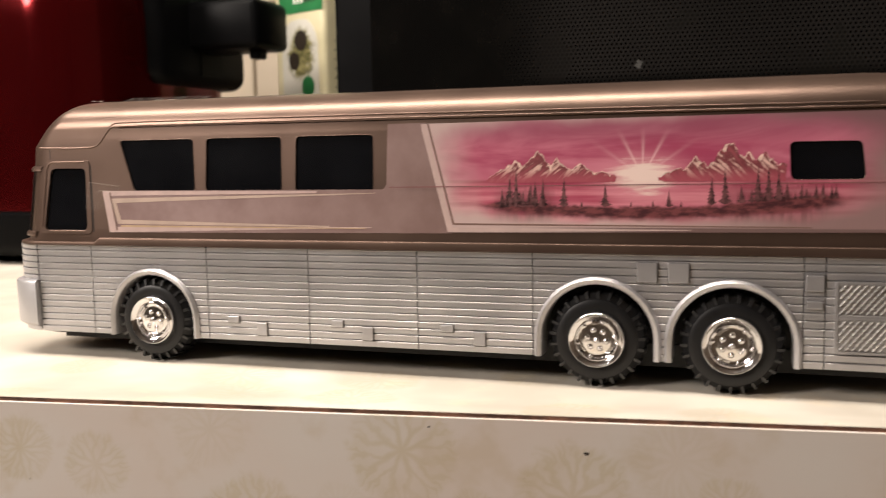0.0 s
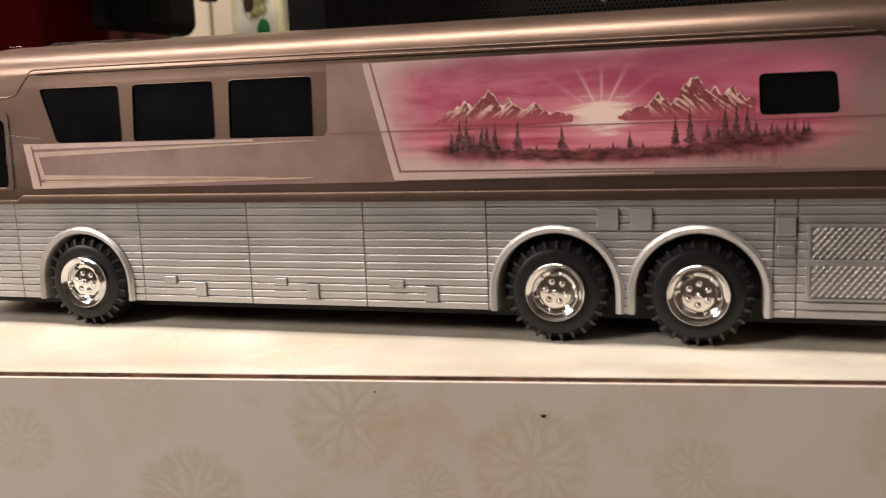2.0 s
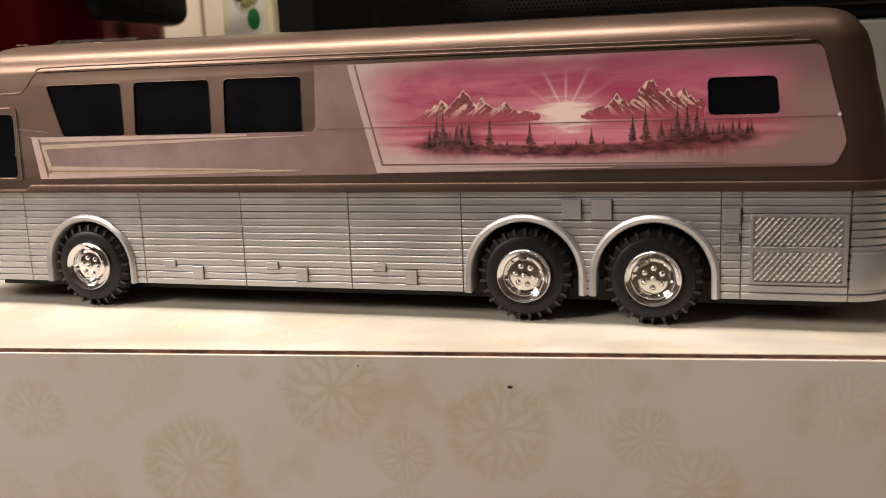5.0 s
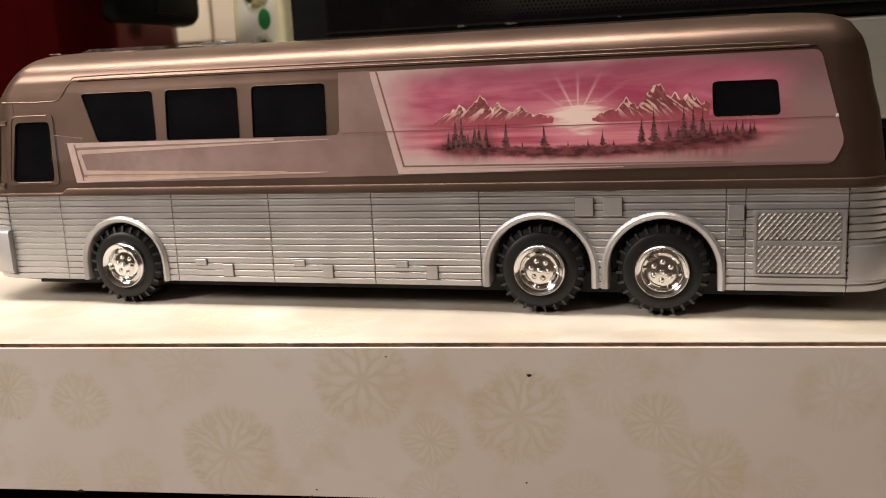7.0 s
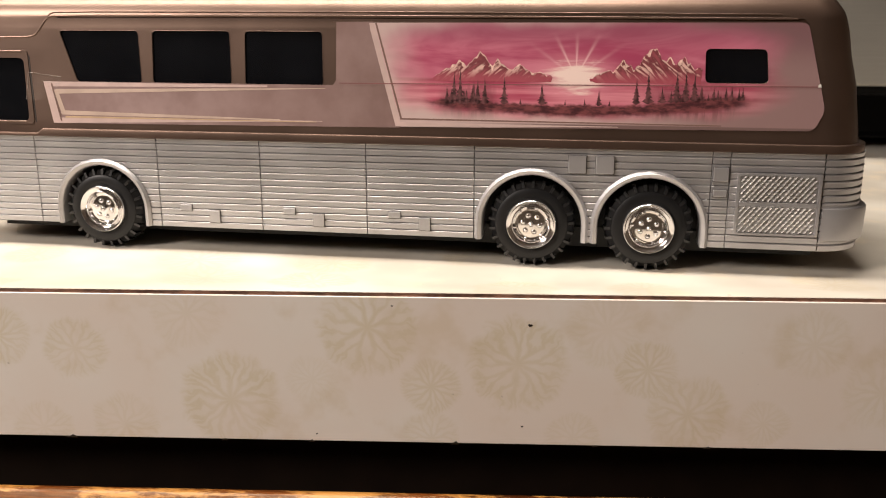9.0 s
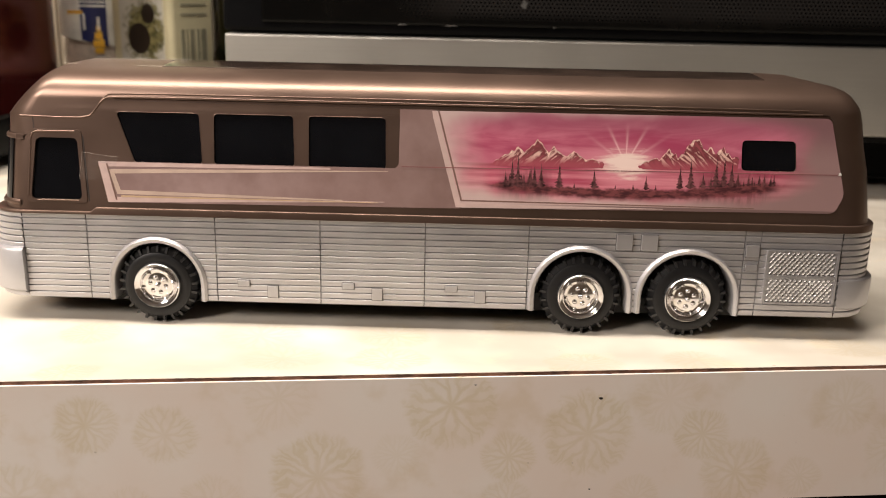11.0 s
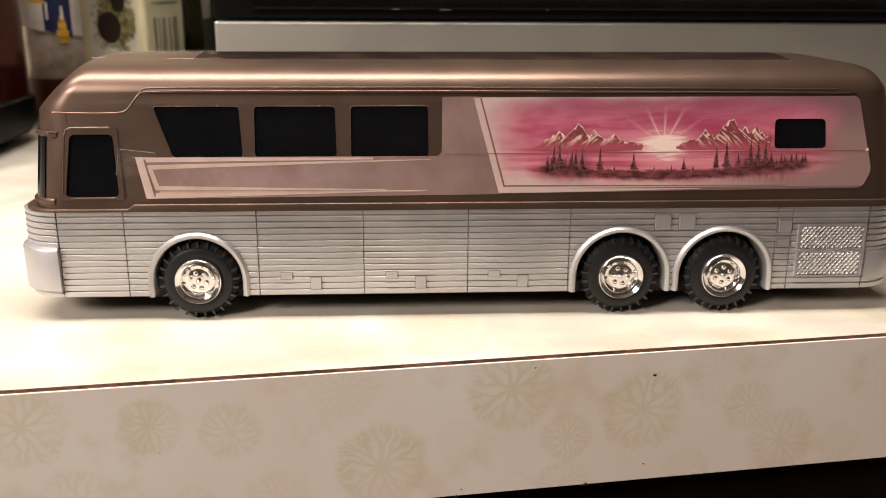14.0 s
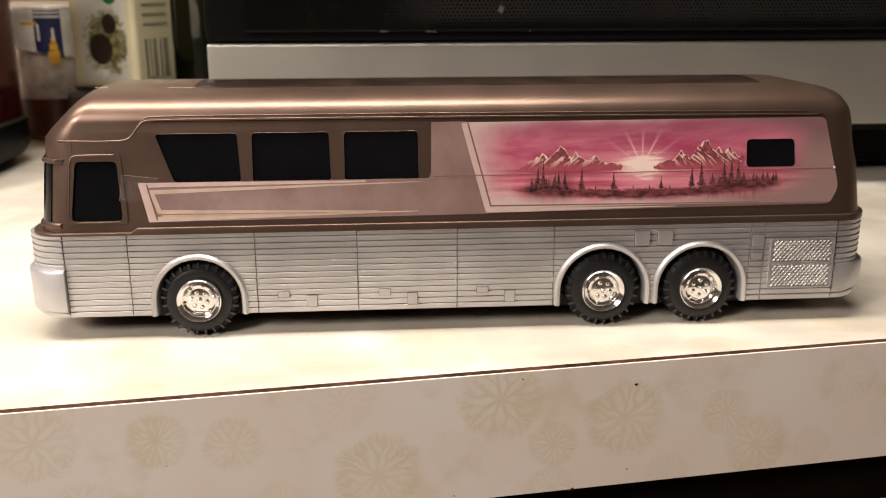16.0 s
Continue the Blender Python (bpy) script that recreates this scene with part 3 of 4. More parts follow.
# the groove between the roof's lower edge and the side
cut.append(prism(rounded([(-0.0120, 0.0766), (0.2215, 0.0764), (0.2232, 0.0745), (0.2205, 0.0750), (-0.0100, 0.0758)], 0.0006), 0.0205, deep))
shell_me = carved(flat_mesh("upper_body", *loft(rings)), cut)
part("upper_body", shell_me, BRONZE, bus, "bronze painted upper body")
for p, nm in zip(POCKETS, ("side_window", "side_window", "side_window", "rear_window", "door_window")):
    cx, cz = sum(q[0] for q in p) / len(p), sum(q[1] for q in p) / len(p)
    pane = [(cx + (x - cx) * 0.995, cz + (z - cz) * 0.995) for x, z in p]
    part(nm, flat_mesh(nm, *prism(pane, 0.0004, lambda x, z: side(x, z) + 0.00045)), GLASS, bus, "smoked black window")

# belt moulding round the body
BELT = [(0.0380, 0.0012), (0.0380, -0.0010), (0.0382, -0.0013), (0.0400, -0.0013), (0.0404, -0.0012), (0.0406, -0.0009), (0.0407, -0.0004)]


def belt_ring(z, y):
    """One level of the belt, with points where its upper edge steps down ahead of the door post."""
    pts = ring(-0.0553 + y, 0.2425 - y, y, W - y, 0.0125)
    n = len(pts) // 4
    return pts[:2 * n] + [(-0.0184, W - y), (-0.0205, W - y)] + pts[2 * n:] + [(-0.0205, y), (-0.0184, y)]


verts, faces = loft([(z, belt_ring(z, y)) for z, y in BELT])
verts = [(x, y, z - 0.0015 if x < -0.0195 and z > 0.0395 else z) for x, y, z in verts]
part("belt_moulding", flat_mesh("belt_moulding", verts, faces, True, 30), BRONZE, bus)

# wheel wells and lower body
WHEELS = (0.0005, 0.1447, 0.1808)
HUB, ARCHES = 0.0138, {0.0005: 0.0156, 0.1447: 0.0164, 0.1808: 0.0164}
FLOOR = 0.0083
core_specs = [((-0.0440, 0.0009, 0.0300), (0.2308, W - 0.0009, 0.0383))]
ends = [-0.0440] + [v for c in WHEELS for v in (c - ARCHES[c], c + ARCHES[c])] + [0.2308]
for a, b in zip(ends[::2], ends[1::2]):
    core_specs.append(((a, 0.0009, FLOOR + 0.0003), (b, W - 0.0009, 0.031)))
part("chassis", boxes(*core_specs), SHADE, bus, "dark inner body behind the panels")
for c in WHEELS:
    part("wheel_well", boxes(((c - ARCHES[c] + 0.0001, 0.013, 0.006), (c + ARCHES[c] - 0.0001, W - 0.013, 0.0302))), CHASSIS, bus, "black inner wheel well")

RIB = 0.00216
LEVELS = []
z = FLOOR
while z < 0.0380:
    top_z = min(z + RIB, 0.0382)
    LEVELS += [(z, 0.00080), (z + 0.00002, 0.00016), (z + 0.00012, 0.00009), (top_z - 0.00070, 0.00004), (top_z - 0.00058, -0.00003), (top_z - 0.00048, -0.00003), (top_z - 0.00033, 0.00011), (top_z - 0.00025, 0.00028), (top_z - 0.00022, 0.00080)]
    z = top_z


def spans(x0, x1, z):
    """The stretches of x0..x1 that the wheel arches leave at height z."""
    out = [(x0, x1)]
    for c in WHEELS:
        reach = ARCHES[c]
        half = reach if z < HUB else (math.sqrt(reach ** 2 - (z - HUB) ** 2) if z - HUB < reach else 0)
        if half:
            out = [s for a, b in out for s in ((a, min(b, c - half)), (max(a, c + half), b)) if s[1] - s[0] > 1e-5]
    return out


def side_panel(x0, x1, y_of):
    """Ribbed courses with chamfered ends."""
    verts, faces = [], []
    for (za, ya), (zb, yb) in zip(LEVELS, LEVELS[1:]):
        for a, b in spans(x0, x1, (za + zb) / 2):
            n = len(verts)
            for z, y in ((za, ya), (zb, yb)):
                verts += [(a, y_of(0.001), z), (a, y_of(max(y, 0.0004)), z), (a + 0.00016, y_of(y), z), (b - 0.00016, y_of(y), z), (b, y_of(max(y, 0.0004)), z), (b, y_of(0.001), z)]
            faces += [(n + i, n + i + 1, n + i + 7, n + i + 6) for i in range(5)]
    me = flat_mesh("side_panel", verts, faces)
    bm = bmesh.new()
    bm.from_mesh(me)
    bmesh.ops.remove_doubles(bm, verts=bm.verts, dist=1e-6)
    bm.to_mesh(me)
    bm.free()
    return me


SEAMS = [-0.0445, -0.0228, 0.0208, 0.0563, 0.0917, 0.1265, 0.1985, 0.2038, 0.2308]
for a, b in zip(SEAMS, SEAMS[1:]):
    part("side_panel", side_panel(a + 0.00006, b - 0.00006, lambda y: y), SILVER, bus)
part("far_side_panel", side_panel(-0.044, 0.2305, lambda y: W - y), SILVER, bus)


def end_panel(front):
    rings = []
    for z, y in LEVELS:
        full = ring(-0.0588 + 2 * y, 0.2450 - 2 * y, y, W - y, 0.0140)
        n = len(full) // 4
        rings.append((z, full[2 * n:] if front else full[:2 * n]))
    k = len(rings[0][1])
    verts = [(x, y, z) for z, pts in rings for x, y in pts]
    faces = [(i * k + j, i * k + j + 1, (i + 1) * k + j + 1, (i + 1) * k + j) for i in range(len(rings) - 1) for j in range(k - 1)]
    return flat_mesh("end_panel", verts, faces, True, 25)


part("front_panel", end_panel(True), SILVER, bus)
part("rear_panel", end_panel(False), SILVER, bus)


def bumper(front):
    """A boxy bar round one end with a sharp side edge and a chin that tapers under."""
    if front:
        levels = [(0.0066, 0.0060), (0.0080, 0.0024), (0.0104, -0.0012), (0.0112, -0.0018), (0.0248, -0.0020), (0.0255, -0.0017), (0.0258, -0.0008), (0.0258, 0.0020)]
    else:
        levels = [(0.0085, 0.0060), (0.0092, 0.0028), (0.0112, 0.0002), (0.0118, -0.0003), (0.0208, -0.0005), (0.0214, -0.0003), (0.0217, 0.0004), (0.0217, 0.0020)]
    out = []
    for z, y in levels:
        pts = ring(-0.0583 + y * 0.8, 0.2462 - y, y, W - y, 0.0136)
        n = len(pts) // 4
        keep = pts[2 * n:] if front else pts[:2 * n]
        edge = -0.0446 if front else 0.2312
        first, last = keep[0][1], keep[-1][1]
        out.append((z, [(edge, first)] + keep + [(edge, last)]))
    return flat_mesh("bumper", *loft(out), True, 32)


part("front_bumper", bumper(True), SILVER, bus, "silver wrap-round front bumper")
part("rear_bumper", bumper(False), SILVER, bus, "silver wrap-round rear bumper")


def arch_trim(c):
    outer, inner = ARCHES[c] + 0.0013, ARCHES[c] - 0.0009
    path_o = [(c + outer, FLOOR)] + arc(c, HUB, outer, 0, 180, 24) + [(c - outer, FLOOR)]
    path_i = [(c + inner, FLOOR)] + arc(c, HUB, inner, 0, 180, 24) + [(c - inner, FLOOR)]
    prof = [(0.0, 0.0012), (0.0, -0.0004), (0.35, -0.0013), (0.8, -0.0010), (1.0, -0.0004), (1.0, 0.009)]
    verts = [(o[0] + (i[0] - o[0]) * f, y, o[1] + (i[1] - o[1]) * f) for o, i in zip(path_o, path_i) for f, y in prof]
    k = len(prof)
    faces = [(i * k + j, i * k + j + 1, (i + 1) * k + j + 1, (i + 1) * k + j) for i in range(len(path_o) - 1) for j in range(k - 1)]
    return flat_mesh("arch_trim", verts, faces, True, 40)


for c in WHEELS:
    part("arch_trim", arch_trim(c), SILVER, bus, "smooth silver wheel arch")

# wheels
TY0 = 0.0006
tyre_prof = [(0.0076, TY0 + 0.001), (0.0080, TY0 + 0.0003), (0.0088, TY0), (0.0106, TY0 + 0.0001), (0.0113, TY0 + 0.0004), (0.0117, TY0 + 0.0012), (0.0126, TY0 + 0.0020), (0.0132, TY0 + 0.0032), (0.0133, TY0 + 0.0084), (0.0116, TY0 + 0.0098), (0.0076, TY0 + 0.0098)]
tv, tf = lathe(tyre_prof, 64, "y", closed=True)
tyre_me = flat_mesh("wheel", tv, tf, True, 35)
LUGS = 25


def lug_mesh(lo, hi):
    """A thin tread bar that starts behind the sidewall."""
    v = []
    for r, half, y in ((0.0115, 0.00044, lo + 0.0002), (0.0122, 0.00060, hi), (0.0138, 0.00050, hi), (0.0134, 0.00036, lo + 0.0006)):
        v += [(r, y, d) for d in (-half, half)]
    return flat_mesh("tread_block", v, [(0, 1, 7, 6), (6, 7, 5, 4), (4, 5, 3, 2), (0, 6, 4, 2), (1, 3, 5, 7), (0, 2, 3, 1)])


LUG_MESHES = (lug_mesh(TY0 + 0.0004, TY0 + 0.0046), lug_mesh(TY0 + 0.0050, TY0 + 0.0088))
rim_prof = [(0.0, 0.0010), (0.0040, 0.0010), (0.0053, 0.0013), (0.0056, 0.0011), (0.0057, 0.0004), (0.0060, -0.0001), (0.0063, 0.0003), (0.0069, 0.0001), (0.0074, -0.0005), (0.0078, -0.0008), (0.0081, -0.0006), (0.0083, 0.0012)]
rim_me = flat_mesh("rim", *lathe(rim_prof, 56, "y"), True, 50)


nut_me = flat_mesh("lug_nut", *lathe([(0.00082, 0.0006), (0.00080, -0.0004), (0.00062, -0.0008), (0.00030, -0.0010), (0.0, -0.0011)], 12, "y"), True, 40)
cap_me = flat_mesh("hub_cap", *lathe([(0.0008, 0.0012), (0.0008, 0.0), (0.0005, -0.0005), (0.0, -0.0007)], 16, "y"), True, 40)
RIB_ARC = flat_mesh("rim_rib", *tube([(0.0046 * math.cos(a), 0.0009, 0.0046 * math.sin(a)) for a in [0.25 + 0.75 * i / 8 for i in range(9)]], 0.0003, 6), True, 60)
SPIN = (12, 70, 33, 50, 5, 80)
for j, (c, far) in enumerate([(c, f) for f in (False, True) for c in WHEELS]):
    wheel = part("wheel", tyre_me, TYRE, bus, "black treaded toy tyre")
    turn = pose(c, W + 0.0014 if far else -0.0014, HUB, 0, 0, 180 if far else 0) @ pose(0, 0, 0, 0, SPIN[j], 0)
    wheel.matrix_basis = turn
    part("rim", rim_me, CHROME, wheel, "chrome dished rim").matrix_basis = Matrix.Diagonal((0.96, 1, 0.96, 1))
    part("hub_cap", cap_me, CHROME, wheel)
    for count, radius, turn in ((6, 0.0027, 0.0), (6, 0.0050, 0.4)):
        for i in range(count):
            a = 2 * math.pi * i / count + turn
            small = 1.18 if radius < 0.004 else 0.75
            part("lug_nut", nut_me, CHROME, wheel).matrix_basis = pose(radius * math.cos(a), 0.0016, radius * math.sin(a)) @ Matrix.Diagonal((small, 1, small, 1))
    for i in range(3):
        part("rim_rib", RIB_ARC, CHROME, wheel).matrix_basis = pose(0, 0, 0, 0, 120 * i, 0)
    for i in range(LUGS):
        for row in (0, 1):
            part("tread_block", LUG_MESHES[row], TREAD, wheel).matrix_basis = pose(0, 0, 0, 0, 360 * (i + 0.5 * row) / LUGS, 0)
for c in WHEELS:
    part("axle", boxes(((c - 0.001, 0.008, HUB - 0.001), (c + 0.001, W - 0.008, HUB + 0.001))), CHASSIS, bus)
# hung low and black so its shape fills in the shade under the bus
part("underbody", boxes(((-0.045, 0.012, 0.0040), (0.232, W - 0.012, 0.0105))), CHASSIS, bus, "black underside of the bus")

# ---- bus: mouldings, door, windscreen ----


def ridge(points, radius=0.00035, lift=0.0, flat=0.6):
    return flat_mesh("moulding", *tube([(x, side(x, z) - lift, z) for x, z in points], radius, 8, flat), True, 60)


def bend(p, q, r, n=6):
    """An S from p up to q, in n steps."""
    return [(p[0] + (q[0] - p[0]) * i / n, p[1] + (q[1] - p[1]) * (0.5 - 0.5 * math.cos(math.pi * i / n))) for i in range(n + 1)]


upper_line = [(-0.0425, 0.0703), (-0.0300, 0.0700), (-0.0222, 0.0701)] + bend((-0.0205, 0.0704), (-0.0130, 0.0768), 0) + [(0.0, 0.0770), (0.08, 0.0770), (0.16, 0.0767), (0.2195, 0.0764)]
part("moulding", ridge(upper_line, 0.00032), BRONZE, bus, "raised moulding line")
part("moulding", ridge([(x + 0.0008, z + 0.0012) for x, z in upper_line[6:-1]] + [(0.215, 0.0776)], 0.00024), BRONZE, bus, "raised moulding line")


def framed(outer, inner, y_lift, depth, name):
    """A flat frame between two outlines of equal count."""
    k = len(outer)
    verts = []
    for o, i in zip(outer, inner):
        verts += [(o[0], side(*o) - y_lift, o[1]), (i[0], side(*i) - y_lift, i[1]), (o[0], side(*o) + depth, o[1]), (i[0], side(*i) + depth, i[1])]
    faces = []
    for a in range(k):
        b = (a + 1) % k
        faces += [(4 * a, 4 * b, 4 * b + 1, 4 * a + 1), (4 * a + 2, 4 * a, 4 * b, 4 * b + 2), (4 * a + 1, 4 * a + 3, 4 * b + 3, 4 * b + 1)]
    return flat_mesh(name, verts, faces, True, 40)


door_outer = rounded([(-0.0392, 0.0661), (-0.0224, 0.0661), (-0.0212, 0.0418), (-0.0422, 0.0418)], 0.0018)
door = part("door", framed(door_outer, rounded(DOOR_WINDOW, 0.0018), 0.0003, 0.0002, "door"), BRONZE, bus, "bronze front door with a black window")
part("door_trim", ridge([(-0.0410, 0.0440), (-0.0392, 0.0630), (-0.0385, 0.0649), (-0.0368, 0.0655), (-0.0245, 0.0655)], 0.00035, 0.0003), BRONZE, door)
part("door_trim", ridge([(-0.0380, 0.0427), (-0.0240, 0.0427)], 0.00022, 0.0003), BRONZE, door)
part("door_gap", flat_mesh("door_gap", *prism([(-0.0222, 0.0642), (-0.0218, 0.0642), (-0.0205, 0.0425), (-0.0209, 0.0425)], 0.0002, lambda x, z: side(x, z) - 0.00008)), GAP, door)


def band(z_levels, out, x0, name, n=10, sweep=262):
    """A strip round the front of the bus from the side at x0, lofted over (z, front x)."""
    rows = []
    for z, xf in z_levels:
        y0, r = side(0, z) - out, 0.011 + out
        pts = ([(x0, y0)] if sweep > 260 else []) + list(reversed(arc(xf - out + r, y0 + r, r, 180, sweep, n))) + [(xf - out, W / 2)]
        pts += [(x, W - y) for x, y in reversed(pts[:-1])]
        rows.append((z, pts))
    k = len(rows[0][1])
    verts = [(x, y, z) for z, pts in rows for x, y in pts]
    faces = [(i * k + j, i * k + j + 1, (i + 1) * k + j + 1, (i + 1) * k + j) for i in range(len(rows) - 1) for j in range(k - 1)]
    return flat_mesh(name, verts, faces, True, 40)


part("windscreen", band([(0.0424, -0.0524), (0.05, -0.0516), (0.0625, -0.0504)], 0.0003, 0.0, "windscreen", sweep=236), GLASS, bus, "wrap-round smoked windscreen")
part("brow", band([(0.0626, -0.0506), (0.0627, -0.0511), (0.0634, -0.0512), (0.0639, -0.0509), (0.0643, -0.0503)], 0.0003, -0.0440, "brow"), BRONZE, bus, "raised lip over the windscreen")
part("sill", band([(0.0408, -0.0530), (0.0411, -0.0534), (0.0419, -0.0533), (0.0424, -0.0529), (0.0426, -0.0524)], 0.0003, -0.0440, "sill"), BRONZE, bus, "stepped sill under the windscreen")
part("corner_seam", flat_mesh("corner_seam", *prism([(-0.0384, 0.0702), (-0.0381, 0.0702), (-0.0379, 0.0664), (-0.0382, 0.0664)], 0.0002, lambda x, z: side(x, z) - 0.00006)), GAP, bus)

for p in POCKETS[:4]:
    part("window_trim", ridge(p + p[:1], 0.00010, 0.00002, 0.7), BRONZE, bus, "fine raised window edge")

# ---- bus: lower side fittings ----


def plate(x0, x1, z0, z1, d, name, mat=SILVER, label="", parent=bus):
    bm = boxes(((x0, -d, z0), (x1, 0.0004, z1), min(d * 0.3, 0.00018), 2))
    ob = part(name, bm, mat, parent, label)
    # dark outline plate, wider below and right as the fitting's painted shadow
    if name in ("square_cover", "latch", "hinge"):
        part("outline_shadow", boxes(((x0 - 0.00014, -0.00011, z0 - 0.00024), (x1 + 0.00022, 0.0003, z1 + 0.00008))), SHADE, ob)
    return ob


for shift in (0.0, 0.0357, 0.0708):
    plate(0.0280 + shift, 0.0320 + shift, 0.0140, 0.0161, 0.0006, "latch")
    plate(0.0381 + shift, 0.0417 + shift, 0.0103, 0.0144, 0.0006, "hinge")
plate(0.1557, 0.1611, 0.0303, 0.0357, 0.0008, "square_cover")
plate(0.1640, 0.1695, 0.0303, 0.0357, 0.0008, "square_cover")
plate(0.1990, 0.2034, 0.0290, 0.0332, 0.0008, "square_cover")
plate(0.1992, 0.2032, 0.0243, 0.0264, 0.0007, "latch")

BRIGHT = plain("bright_grille_silver", (0.85, 0.83, 0.80), 0.26, 0.5)
grille = plate(0.2060, 0.2302, 0.0128, 0.0318, 0.0002, "grille", SILVER, "silver radiator grille with raised diamond mesh")
rim_o = rounded([(0.2060, 0.0318), (0.2302, 0.0318), (0.2302, 0.0128), (0.2060, 0.0128)], 0.0012)
rim_i = rounded([(0.2068, 0.0311), (0.2295, 0.0311), (0.2295, 0.0135), (0.2068, 0.0135)], 0.0008)
k = len(rim_o)
verts = [(x, y, z) for (ox, oz), (ix, iz) in zip(rim_o, rim_i) for x, y, z in ((ox, -0.0002, oz), (ox, -0.0008, oz), (ix, -0.0008, iz), (ix, -0.0002, iz))]
faces = [(4 * a + j, 4 * ((a + 1) % k) + j, 4 * ((a + 1) % k) + j + 1, 4 * a + j + 1) for a in range(k) for j in range(3)]
part("grille_frame", flat_mesh("grille_frame", verts, faces), SILVER, grille)
part("grille_bar", boxes(((0.2068, -0.0008, 0.0217), (0.2295, 0.0, 0.0231), 0.0002, 1)), SILVER, grille)
for z0, z1 in ((0.0136, 0.0216), (0.0232, 0.0310)):
    verts, faces = [], []
    pitch, rows_n, cols_n = 0.0016, 8, 14
    for r in range(rows_n):
        for c in range(cols_n):
            x = 0.2076 + (c + 0.5 * (r % 2)) * pitch
            zc = z0 + (r + 0.5) * (z1 - z0) / rows_n
            if x > 0.2292:
                continue
            n = len(verts)
            verts += [(x + p, y, zc + q) for p, y, q in ((-0.00055, -0.0002, -0.00055), (0.00032, -0.0002, -0.00032), (0.00055, -0.0002, 0.00055), (-0.00032, -0.0002, 0.00032), (-0.00028, -0.0010, -0.00020), (0.00024, -0.0010, 0.00032))]
            faces += [(n, n + 1, n + 4), (n + 1, n + 5, n + 4), (n + 1, n + 2, n + 5), (n + 2, n + 3, n + 5), (n + 3, n + 4, n + 5), (n + 3, n, n + 4)]
    tagged(part("grille_mesh", flat_mesh("grille_mesh", verts, faces), BRIGHT, grille, "bright diamond mesh"), kind="stuff")
    part("grille_back", boxes(((0.2070, -0.00028, z0), (0.2293, -0.0001, z1))), SILVER, grille)

# ---- bus: printed sheet with stripes and mural ----


def sheet(outline, layer, name, mat, parent=bus, label=""):
    """A printed film on the body's side; layer counts outwards."""
    return part(name, flat_mesh(name, *prism(outline, 0.00003, lambda x, z: side(x, z) - 0.00012 - 0.00003 * layer)), mat, parent, label)


PINK_CREAM = plain("pale_pink_print", (0.54, 0.395, 0.365), 0.40, 0.0, 0.05, 160, 700, 0.03)
LINE_TAN = plain("tan_line_print", (0.50, 0.375, 0.31), 0.4, 0.0, 0.05, 160)
LINE_BROWN = plain("brown_line_print", (0.20, 0.115, 0.095), 0.4, 0.0, 0.05, 160)
GOLD_LINE = plain("gold_line_print", (0.50, 0.35, 0.22), 0.4, 0.0, 0.05, 160)


def sheet_fade():
    """Mauve film that darkens to brown along its length and has cloudy blotches."""
    t = Tree("mauve_sheet_print")
    x = t.xyz()[0]
    cloud = t.noise(55, 4, 0.6)
    col = t.mix(t.step(cloud, 0.3, 0.72), (0.235, 0.150, 0.140), (0.345, 0.240, 0.228))
    col = t.mix(t.step(x, 0.01, 0.085, 0.0, 0.35), col, (0.20, 0.115, 0.096))
    t.set(Base_Color=col, Roughness=0.36, Metallic=0.15)
    t.bump(t.noise(900, 2), 0.04, 0.0002)
    return t.mat


SHEET = sheet_fade()
decal = sheet([(-0.0172, 0.0560), (0.0815, 0.0560), (0.0826, 0.0575), (0.0828, 0.0752), (0.0945, 0.0753), (0.1030, 0.0432), (-0.0143, 0.0424)], 0, "stripe_sheet", SHEET, bus, "mauve printed film with stripes")


def stripe(p, q, w0, w1, layer, mat, name="stripe"):
    (x0, z0), (x1, z1) = p, q
    sheet([(x0, z0 - w0 / 2), (x1, z1 - w1 / 2), (x1, z1 + w1 / 2), (x0, z0 + w0 / 2)], layer, name, mat, decal)


stripe((-0.0170, 0.0551), (0.0600, 0.0553), 0.0016, 0.0006, 1, PINK_CREAM)
stripe((-0.0132, 0.0527), (0.0790, 0.0549), 0.0015, 0.0002, 1, LINE_TAN)
stripe((-0.0112, 0.0459), (0.0640, 0.0449), 0.0014, 0.0003, 1, LINE_TAN)
stripe((-0.0142, 0.0433), (0.0780, 0.0447), 0.0018, 0.0002, 1, PINK_CREAM)
stripe((-0.0100, 0.0445), (0.0760, 0.0444), 0.0006, 0.0002, 2, GOLD_LINE)
sheet([(-0.0172, 0.0560), (-0.0148, 0.0560), (-0.0115, 0.0425), (-0.0143, 0.0425)], 2, "stripe", PINK_CREAM, decal)
sheet([(-0.0137, 0.0535), (-0.0119, 0.0522), (-0.0099, 0.0463), (-0.0112, 0.0452)], 3, "stripe", LINE_TAN, decal)
sheet([(-0.0146, 0.0553), (-0.0140, 0.0553), (-0.0112, 0.0432), (-0.0117, 0.0432)], 4, "stripe", LINE_BROWN, decal)

SUN = (0.1570, 0.0592)


